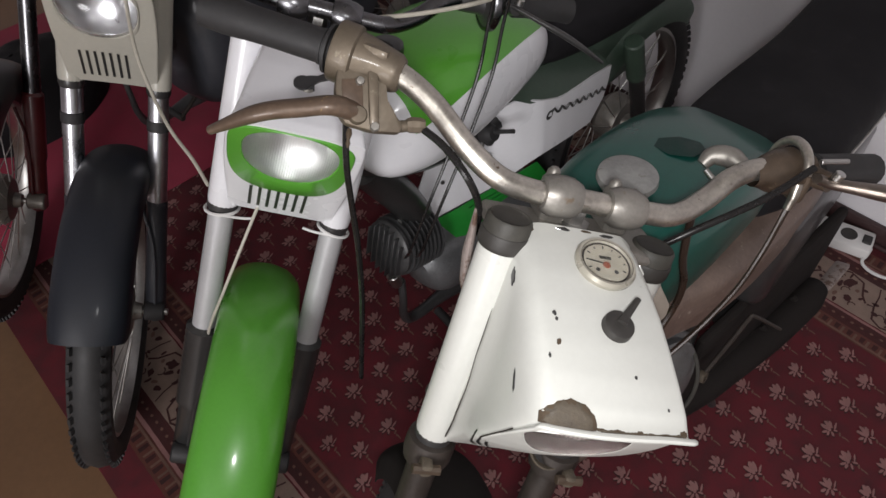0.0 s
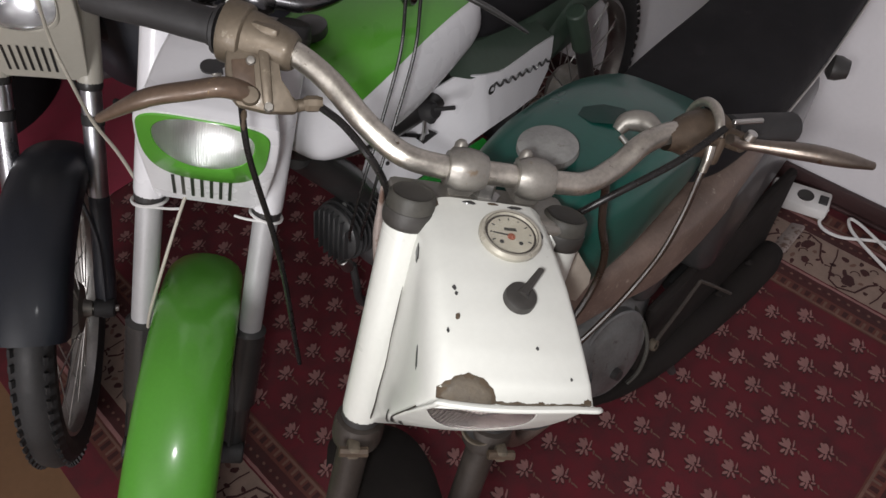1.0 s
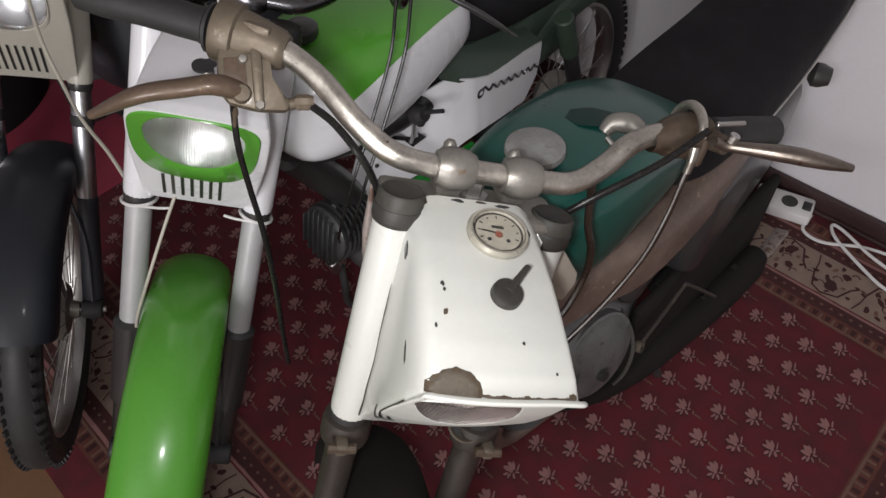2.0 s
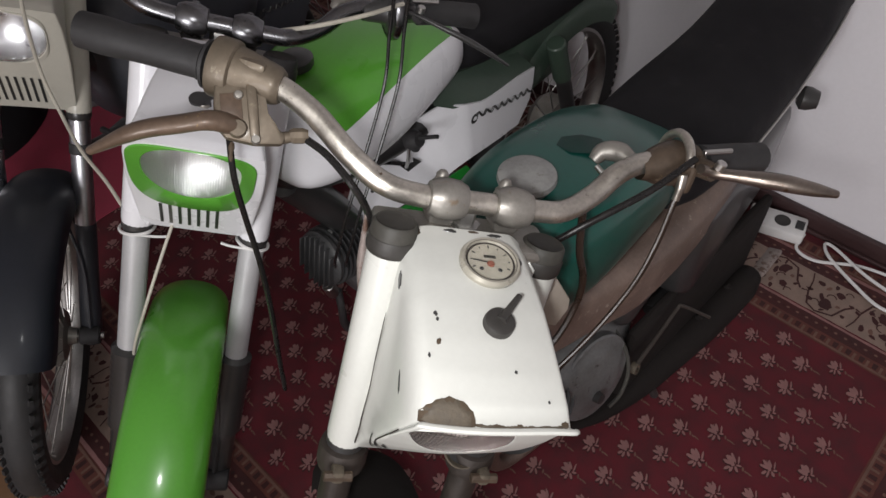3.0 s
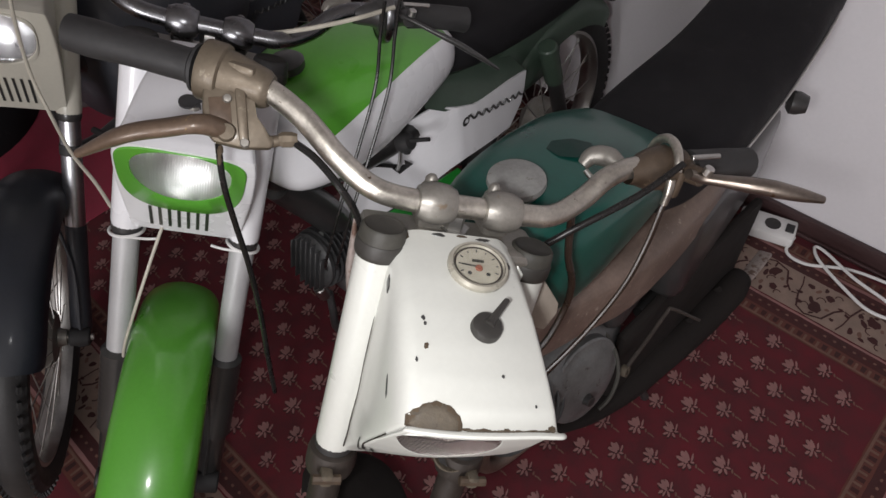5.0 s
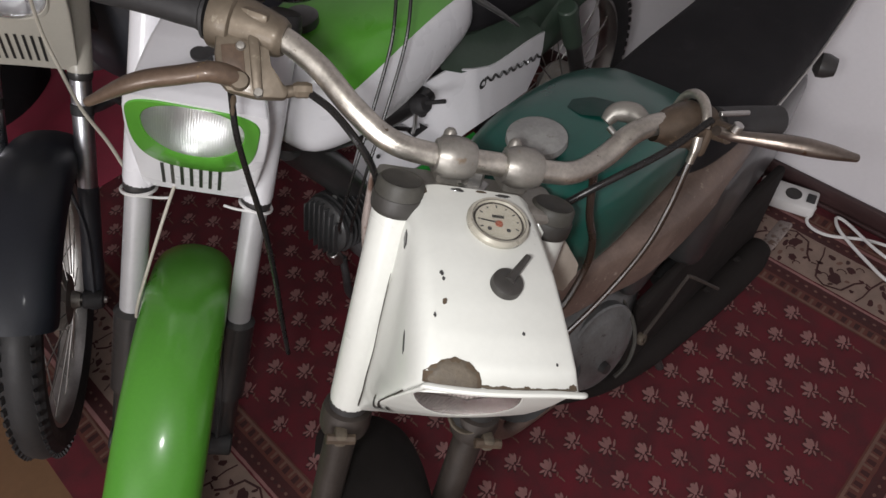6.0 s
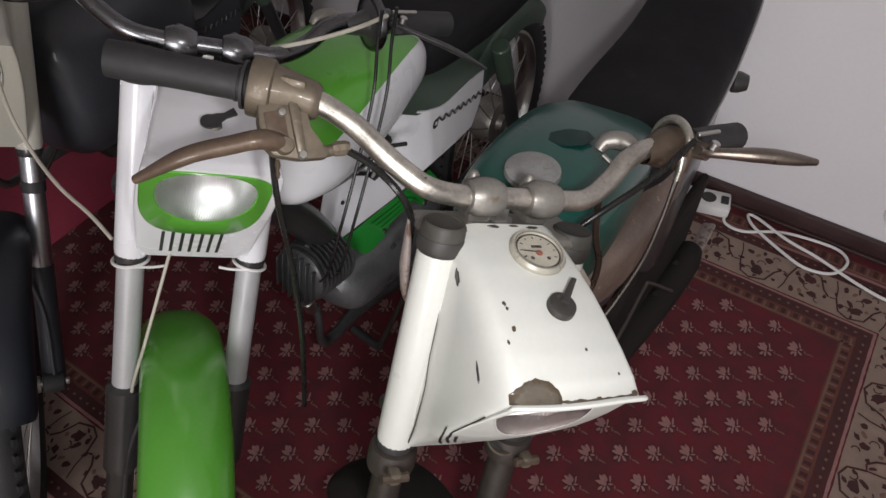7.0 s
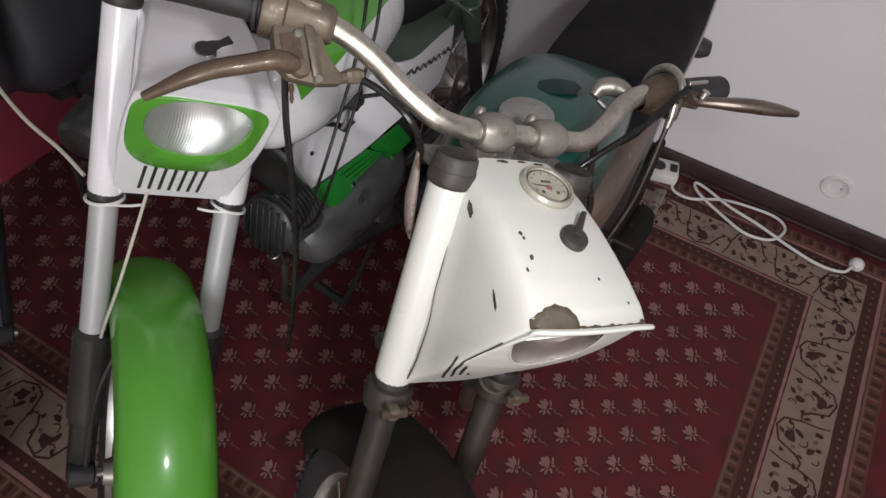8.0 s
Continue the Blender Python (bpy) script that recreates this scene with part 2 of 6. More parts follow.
slab("floor", -3.0, 1.85, -3.0, 4.2, -0.06, -0.006, FLOOR, label="tan laminate floor", category="floor", kind="structure")
slab("wall_east", 1.69, 1.85, -3.0, 4.2, -0.006, 2.7, WALL, label="plain white painted wall", category="wall", kind="structure")
slab("wall_north", -3.0, 1.69, 4.05, 4.2, -0.006, 2.7, WALL, label="plain white painted wall", category="wall", kind="structure")
slab("wall_south", -3.0, 1.69, -3.0, -2.85, -0.006, 2.7, WALL, label="plain white painted wall", category="wall", kind="structure")
slab("wall_west", -3.0, -2.85, -2.85, 4.05, -0.006, 2.7, WALL, label="plain white painted wall", category="wall", kind="structure")
slab("ceiling", -3.0, 1.85, -3.0, 4.2, 2.7, 2.8, CEIL, label="white ceiling", category="ceiling", kind="structure")
base = new("baseboard")
tagged(base, "dark brown wooden skirting along the white wall", "skirting", kind="structure")
part("board", rbox(0.016, 6.9, 0.062, 0.003, Matrix.Translation((1.681, 0.6, 0.025))), BROWN, base)
part("quarter_round", rbox(0.012, 6.9, 0.014, 0.004, Matrix.Translation((1.667, 0.6, 0.001))), BROWN, base)

# ---- rug ----
rug = new("rug")
tagged(rug, "dark red patterned pile rug with beige floral borders", "rug", kind="structure")
RX0, RX1, RY0, RY1 = -0.135, 1.71, -0.549, 2.6
part("pile", rbox(1.66 - RX0, RY1 - RY0, 0.006, 0.002, Matrix.Translation(((RX0 + 1.66) / 2, (RY0 + RY1) / 2, -0.003))), PILE, rug, "dark red pile")
SIDES = [((RX0, RY0), (1, 0), (0, 1), RX1 - RX0), ((RX1, RY0), (0, 1), (-1, 0), RY1 - RY0), ((RX1, RY1), (-1, 0), (0, -1), RX1 - RX0), ((RX0, RY1), (0, -1), (1, 0), RY1 - RY0)]


def band(name, d0, d1, mat, z=0.0006):
    """A frame of the rug between d0 and d1 from its edge."""
    bm = bmesh.new()
    rng = random.Random(int(d0 * 1000))
    for (ox, oy), (ax, ay), (bx, by), L in SIDES:
        n = int(L / 0.02)
        prev = None
        for k in range(n + 1):
            f = k / n
            e0, e1 = d0 + (L - 2 * d0) * f, d1 + (L - 2 * d1) * f
            w0, w1 = rng.uniform(-0.0008, 0.0008), rng.uniform(-0.0008, 0.0008)
            cur = [bm.verts.new((min(1.66, ox + ax * e0 + bx * (d0 + w0)), oy + ay * e0 + by * (d0 + w0), z)), bm.verts.new((min(1.66, ox + ax * e1 + bx * (d1 + w1)), oy + ay * e1 + by * (d1 + w1), z))]
            if prev:
                bm.faces.new((prev[0], cur[0], cur[1], prev[1]))
            prev = cur
    return part(name, bm, mat, rug)


class Weave:
    """Flat woven figures, gathered by colour."""

    def __init__(self):
        self.v, self.f = [], []

    def poly(self, pts, z):
        z += 0.00012 * (len(self.f) % 6)
        n = len(self.v)
        self.v += [(x, y, z) for x, y in pts]
        self.f.append(tuple(range(n, n + len(pts))))

    def done(self, name, mat):
        me = bpy.data.meshes.new(name)
        me.from_pydata(self.v, [], self.f)
        me.materials.append(mat)
        ob = new(name, me)
        ob.parent = rug
        return tagged(ob, kind="stuff")


def blob(rng, cx, cy, rx, ry, rot, n=10, rough=0.14):
    c, s = math.cos(rot), math.sin(rot)
    out = []
    for k in range(n):
        a = 2 * math.pi * k / n
        r = 1 + rng.uniform(-rough, rough)
        x, y = rx * r * math.cos(a), ry * r * math.sin(a)
        out.append((cx + x * c - y * s, cy + x * s + y * c))
    return out


def ribbon(pts, w):
    out = []
    left, right = [], []
    for i, (x, y) in enumerate(pts):
        x0, y0 = pts[max(i - 1, 0)]
        x1, y1 = pts[min(i + 1, len(pts) - 1)]
        d = math.hypot(x1 - x0, y1 - y0) or 1
        nx, ny = -(y1 - y0) / d * w / 2, (x1 - x0) / d * w / 2
        left.append((x + nx, y + ny))
        right.append((x - nx, y - ny))
    for i in range(len(pts) - 1):
        out.append([left[i], left[i + 1], right[i + 1], right[i]])
    return out


band("border_line", 0.296, 0.303, PILE_ROSE)
band("border_inner", 0.303, 0.336, PILE_WINE)
band("border_teeth", 0.336, 0.372, PILE_BROWN)
band("border", 0.168, 0.292, PILE_BEIGE)
band("border_outer", 0.132, 0.168, PILE_WINE)
band("border_line", 0.122, 0.132, PILE_ROSE)
band("border_teeth", 0.078, 0.122, PILE_BROWN)
rng = random.Random(7)
# field sprigs on a staggered lattice
sprig, sprig_tail, fleck = Weave(), Weave(), Weave()
FLOWER = [(0.0005, 0.0082, 0.0130, 0.0056, -1.42), (0.0098, 0.0088, 0.0122, 0.0058, -1.92), (0.0150, 0.0040, 0.0115, 0.0042, -2.35), (0.0178, -0.0071, 0.0108, 0.0024, -2.77), (-0.0131, 0.0043, 0.0078, 0.0034, -0.42),
          (-0.0120, -0.0039, 0.0086, 0.0029, 0.13), (-0.0048, -0.0125, 0.0078, 0.0034, 0.87), (0.0069, -0.0130, 0.0058, 0.0028, 2.08), (0.001, -0.001, 0.006, 0.004, 0.4)]
TAIL = [(0.0060, -0.0225, 0.0055, 0.0022, 0.5), (0.0040, -0.0300, 0.0036, 0.0018, 1.2), (0.0045, -0.0375, 0.0078, 0.0019, 1.45), (0.016, 0.012, 0.0018, 0.0016, 0)]
for i in range(-12, 12):
    for j in range(-8, 24):
        for h in (0, 1):
            x, y = 1.007 + 0.082 * i + 0.041 * h, 0.1575 + 0.1252 * j + 0.0626 * h
            if not (RX0 + 0.392 < x < RX1 - 0.392 and RY0 + 0.40 < y < RY1 - 0.40):
                continue
            k = rng.uniform(0.86, 0.98)
            for q, (cx, cy, rx, ry, rot) in enumerate(FLOWER):
                if q < 8:
                    fleck.poly(blob(rng, x + cx * k - 0.0018, y + cy * k - 0.0016, rx * k * 1.1, ry * k + 0.0008, rot, 9, 0.12), 0.0006 + 0.00004 * q)
                sprig.poly(blob(rng, x + cx * k + rng.uniform(-0.0008, 0.0008), y + cy * k, rx * k * rng.uniform(0.85, 1.05), ry * k * rng.uniform(0.8, 1.1), rot + rng.uniform(-0.12, 0.12), 10, 0.16), 0.0016 + 0.0001 * q)
            for cx, cy, rx, ry, rot in TAIL:
                sprig_tail.poly(blob(rng, x + cx, y + cy, rx, ry, rot, 7), 0.0007)
sprig.done("sprig_pattern", PILE_ROSE)
sprig_tail.done("sprig_tail", PILE_TAN)
fleck.done("fleck_pattern", PILE_DARK)
# border figures
dark, pale, rose, maroon = Weave(), Weave(), Weave(), Weave()
for (ox, oy), (ax, ay), (bx, by), L in SIDES:

    def put(weave, pts, z, ox=ox, oy=oy, ax=ax, ay=ay, bx=bx, by=by):
        q = [(ox + ax * a + bx * b, oy + ay * a + by * b) for a, b in pts]
        if max(x for x, y in q) < 1.66:
            weave.poly(q, z)

    n = int((L - 0.34) / 0.124)
    for k in range(n):
        a = 0.172 + (k + 0.5) * (L - 0.344) / n
        g = 1 if k % 2 else -1
        mid = 0.230
        # hexagonal vine
        vine = [(a - 0.062, mid - g * 0.012), (a - 0.046, mid + g * 0.006), (a - 0.03, mid + g * 0.046), (a + 0.008, mid + g * 0.058), (a + 0.034, mid + g * 0.046), (a + 0.046, mid + g * 0.008), (a + 0.062, mid + g * 0.012)]
        for q in ribbon(vine, 0.0052):
            put(dark, q, 0.0011)
        for q in ribbon([(a + 0.046, mid + g * 0.008), (a + 0.05, mid - g * 0.03), (a + 0.058, mid - g * 0.056)], 0.0034):
            put(dark, q, 0.0011)
        put(maroon, blob(rng, a - 0.004, mid + g * 0.024, 0.017, 0.013, rng.uniform(0, 3), 14, 0.3), 0.0012)
        put(maroon, blob(rng, a + 0.012, mid + g * 0.006, 0.006, 0.013, rng.uniform(-1, 1), 9, 0.2), 0.0011)
        put(maroon, blob(rng, a - 0.022, mid - g * 0.026, 0.012, 0.009, rng.uniform(0, 3), 10, 0.3), 0.0012)
        put(maroon, blob(rng, a + 0.03, mid - g * 0.036, 0.010, 0.007, rng.uniform(0, 3), 9, 0.25), 0.0011)
        put(rose, blob(rng, a + 0.008, mid - g * 0.032, 0.009, 0.005, rng.uniform(0, 3), 9, 0.2), 0.0011)
        put(rose, blob(rng, a - 0.03, mid + g * 0.012, 0.006, 0.005, rng.uniform(0, 3), 9, 0.2), 0.0011)
        for cx, cy, ra, rb in ((0.03, 0.03, 0.009, 0.006), (-0.045, 0.03, 0.008, 0.005), (-0.05, -0.012, 0.007, 0.005), (0.052, -0.004, 0.008, 0.005), (-0.004, -0.046, 0.010, 0.005), (0.0, 0.046, 0.009, 0.004)):
            put(maroon, blob(rng, a + cx + rng.uniform(-0.006, 0.006), mid + g * cy + rng.uniform(-0.006, 0.006), ra * rng.uniform(0.7, 1.1), rb * rng.uniform(0.7, 1.1), rng.uniform(0, 3), 9, 0.3), 0.0011)
        c0 = rng.uniform(0, 6)
        for cx, cy, r in ((a - 0.008, mid - g * 0.006, 0.011), (a + 0.02, mid + g * 0.03, 0.009), (a - 0.04, mid - g * 0.04, 0.009)):
            for q in ribbon([(cx + r * math.cos(c0 + t * 0.45), cy + r * math.sin(c0 + t * 0.45)) for t in range(8)], 0.003):
                put(dark, q, 0.0011)
    for d, step, w, r in ((0.319, 0.024, pale, 0.0042), (0.150, 0.024, pale, 0.0045)):
        for k in range(int((L - 2 * d) / step)):
            a = d + k * step
            put(w, blob(rng, a, d, r, r * 0.8, 0, 8), 0.0009)
            put(maroon, blob(rng, a + step / 2, d, r * 1.1, r * 1.2, 0, 8), 0.0009)
    for d0, d1, step in ((0.34, 0.368, 0.031), (0.082, 0.118, 0.034)):
        for k in range(int((L - 2 * d0) / step)):
            a = d0 + k * step
            put(rose, [(a, d1), (a + step, d1), (a + step, d1 - 0.006), (a, d1 - 0.006)], 0.0009)
            put(rose, [(a + 0.003, d0 + 0.004), (a + 0.009, d0 + 0.004), (a + 0.009, d1), (a + 0.003, d1)], 0.0010)
            put(maroon, [(a + 0.014, d0 + 0.003), (a + 0.026, d0 + 0.003), (a + 0.025, d1 - 0.009), (a + 0.015, d1 - 0.008)], 0.0010)
dark.done("vine_pattern", PILE_DARK)
pale.done("dot_pattern", PILE_TAN)
rose.done("tooth_pattern", PILE_TAN)
maroon.done("blossom_pattern", PILE_DARK)


# ---- mopeds ----
# Front-end coordinates: u across (towards the rider's left), n forwards, a up along the steering axis, from the handlebar clamps.
MIRROR_AXES = Matrix(((0, -1, 0, 0), (-1, 0, 0, 0), (0, 0, 1, 0), (0, 0, 0, 1)))


def steering(z, rake, turn):
    return pose(0, 0, z) @ pose(0, 0, 0, 0, rake, 0) @ pose(0, 0, 0, 0, 0, turn) @ MIRROR_AXES


# cowl stations from the top edge to the bottom: n, a at the centre; half-width; a where it meets the fork cover
TOP = [
    (0.026, -0.018, 0.041, -0.046), (0.050, -0.024, 0.048, -0.060), (0.085, -0.034, 0.054, -0.082), (0.120, -0.047, 0.060, -0.106), (0.150, -0.060, 0.064, -0.128),
    (0.178, -0.074, 0.068, -0.152), (0.200, -0.088, 0.072, -0.172),
]
FACE = [0.0, 0.11, 0.22, 0.33, 0.44, 0.56, 0.67, 0.78, 0.89, 1.0]
HOODED = dict(st=TOP + [
    (0.212 - 0.157 * f + 0.76 * b, -0.101 - 0.185 * f - 0.65 * b, w, -0.188 - 0.099 * f, b)
    for f, w, b in zip(FACE, (0.075, 0.0755, 0.075, 0.0735, 0.071, 0.067, 0.062, 0.056, 0.050, 0.044), (0.0, 0.004, 0.008, 0.0105, 0.012, 0.0105, 0.008, 0.005, 0.002, 0.0))
], left=(0.95, 0.93, 0.9, 0.86, 0.81, 0.75, 0.69, 0.66, 0.76, 0.85, 0.92, 0.97, 1, 1, 1, 1, 1), o=(-0.0165, 0.1980, -0.1188), spin=radians(22), side=0.070, flat=True, glass=(0.0450, 0.009, 0.070, 0.002), outer=(0.0470, 0.0105, 0.0730))
OPEN = dict(st=TOP[:5] + [(0.180, -0.073, 0.067, -0.150), (0.200, -0.083, 0.071, -0.165), (0.211, -0.091, 0.074, -0.178)] + [
    (0.203 - 0.157 * f, -0.101 - 0.185 * f, w, -0.187 - 0.1 * f)
    for f, w in zip((0.05, 0.18, 0.31, 0.44, 0.56, 0.67, 0.78, 0.89, 1.0), (0.077, 0.078, 0.078, 0.077, 0.075, 0.073, 0.071, 0.069, 0.066))
], o=(-0.004, 0.1763, -0.1325), side=0.064, flat=False, glass=(0.057, 0.0485, 0.074, 0.020), outer=(0.0745, 0.0500, 0.118), slots=(0.7955, 0.85, 0.90, 0.952), slot_u=-0.0085)
SMOOTH = dict(OPEN, glass=(0.060, 0.043, 0.072, 0.034), outer=(0.062, 0.045, 0.074), lens="smooth")
FACE_TILT = math.atan2(0.157, 0.185)


def cowl_at(v, s, style=HOODED):
    """A point of the cowl's skin: v from 0 at the top edge to 1 at the bottom, s from -1 to 1 across."""
    st = style["st"]
    k = max(0.0, min(v, 0.9999)) * (len(st) - 1)
    i = int(k)
    f = k - i
    n, a, w, e, d = [(st[i] + (0.0,))[q] * (1 - f) + (st[i + 1] + (0.0,))[q] * f for q in range(5)]
    g, q = (1 if s >= 0 else -1), abs(s)
    soft = style["flat"] and g < 0
    if soft:
        k = style["left"]
        w *= k[i] * (1 - f) + k[i + 1] * f
    d *= 0.5 if soft else 0.2
    if q <= 0.55:
        t = q / 0.55
        return Vector((g * w * t, n - (0.006 + 0.76 * d) * t * t, a - (0.003 - 0.65 * d) * t * t))
    t = (q - 0.55) / 0.45
    p0, p3 = Vector((w, n - 0.006 - 0.76 * d, a - 0.003 + 0.65 * d)), Vector((style["side"], 0.044, e))
    p1 = p0 + Vector((0.012, -0.004, -0.004))
    p2 = p0 * 0.42 + p3 * 0.58 + Vector((0.004, 0.002, 0.0))
    if soft:
        # rounder shoulder on this side
        p1 = p0 + Vector((max(0.012, 0.8 * (0.078 - w)), -0.004, -0.004))
        p2.x = max(p2.x, 0.07)
    c = p0 * (1 - t) ** 3 + p1 * 3 * t * (1 - t) ** 2 + p2 * 3 * t * t * (1 - t) + p3 * t ** 3
    return Vector((g * c.x, c.y, c.z))


def superellipse(a, b, p, n):
    out = []
    for k in range(n):
        t = 2 * math.pi * k / n
        c, s = math.cos(t), math.sin(t)
        out.append((a * math.copysign(abs(c) ** (2 / p), c), b * math.copysign(abs(s) ** (2 / p), s)))
    return out


def lamp_outline(size, p, n, spin=0.0):
    """A lamp's outline: half-width, height above and depth below its centre, turned by spin."""
    a, top, low = size[:3]
    c, s = math.cos(spin), math.sin(spin)
    return [(x * c - y * s, x * s + y * c) for x, y in [(x, y * (top if y > 0 else low)) for x, y in superellipse(a, 1.0, p, n)]]


def bezel_axes(style):
    t = FACE_TILT
    return Vector(style["o"]), Vector((1, 0, 0)), Vector((0, math.sin(t), math.cos(t))), Vector((0, math.cos(t), -math.sin(t)))


def rings_skin(rings, m):
    """A skin over closed rings of points of equal length; a last ring of one point closes it."""
    bm = bmesh.new()
    V = [[bm.verts.new(m @ Vector(q)) for q in r] for r in rings]
    for a, b in zip(V, V[1:]):
        n = len(a)
        for k in range(n):
            q = [a[k], a[(k + 1) % n]] + ([b[0]] if len(b) == 1 else [b[(k + 1) % n], b[k]])
            bm.faces.new(q)
    return bm


def headlight(root, m, bezel_mat, style, mirror=MIRROR):
    n = 56
    O, X, Y, N = bezel_axes(style)
    bulge = style["glass"][3]

    def at(x, y, h):
        return O + X * x + Y * y + N * h

    o, i = lamp_outline(style["outer"], 2.6 if style["flat"] else 3.2, n, style.get("spin", 0.0)), lamp_outline(style["glass"], 2.5 if style["flat"] else 2.3, n, style.get("spin", 0.0))
    h = 0.0012 if style["flat"] else 0.0022
    # the rim follows the cowl's face
    rim = []
    for x, y in o:
        lo, hi = (0.43, 0.92) if style["flat"] else (0.40, 0.92)
        for _ in range(18):
            v = (lo + hi) / 2
            a, b = -0.9, 0.9
            for _ in range(16):
                c = (a + b) / 2
                q = cowl_at(v, c, style) - O
                a, b = (c, b) if q.x < x else (a, c)
            lo, hi = (v, hi) if q.dot(Y) > y else (lo, v)
        rim.append(q.dot(N) if abs(q.x - x) + abs(q.dot(Y) - y) < 0.006 else None)
    known = [r for r in rim if r is not None]
    rim = [min(known) - 0.004 if r is None else r for r in rim]
    # an old lamp's glass lies flush with the face, a newer one's on a plane
    seat = rim if style["flat"] else [0.0] * n
    level = sum(seat) / n
    rings = [[at(x, y, r - 0.012) for (x, y), r in zip(o, rim)], [at(x, y, r + h * 0.4) for (x, y), r in zip(o, rim)], [at(x * 0.985, y * 0.985, r + h) for (x, y), r in zip(o, rim)],
             [at(x * 1.02, y * 1.02, r + h * 0.8) for (x, y), r in zip(i, seat)], [at(x, y, r + h * 0.3) for (x, y), r in zip(i, seat)], [at(x, y, -0.01) for x, y in i]]
    lamp_part = part("headlight", rings_skin(rings, m), bezel_mat, root, "headlight in a painted surround")
    bowl = [[at(x * k, y * k, -0.004 - d) for x, y in i] for k, d in ((1.0, 0.0), (0.92, 0.014), (0.75, 0.028), (0.5, 0.04), (0.22, 0.047), (0.1, 0.05))] + [[at(0, 0, -0.05)]]
    part("reflector", rings_skin(bowl, m), mirror, lamp_part, "bright metal reflector bowl")
    glass = [[at(x * k, y * k, 0.001 + r * k + level * (1 - k) + bulge * (1 - k ** 2.4)) for (x, y), r in zip(i, seat)] for k in (1.0, 0.93, 0.84, 0.7, 0.52, 0.3, 0.12)] + [[at(0, 0, 0.001 + level + bulge)]]
    bm = rings_skin(glass, m)
    uvl = bm.loops.layers.uv.new("UVMap")
    inv = m.inverted()
    for f in bm.faces:
        for l in f.loops:
            q = inv @ l.vert.co - O
            l[uvl].uv = (q.dot(Y) / 0.1, q.dot(X) / 0.1)
    kind = style.get("lens", "smoky" if style["flat"] else "ribbed")
    lens = part("lens", bm, {"ribbed": LENS, "smoky": LENS_OLD, "smooth": LENS_SMOOTH}[kind], lamp_part, {"ribbed": "ribbed clear lens", "smoky": "dull brown ribbed lens", "smooth": "smooth domed lens"}[kind])
    thick(lens, 0.003)
    lens.visible_shadow = False
    return lamp_part


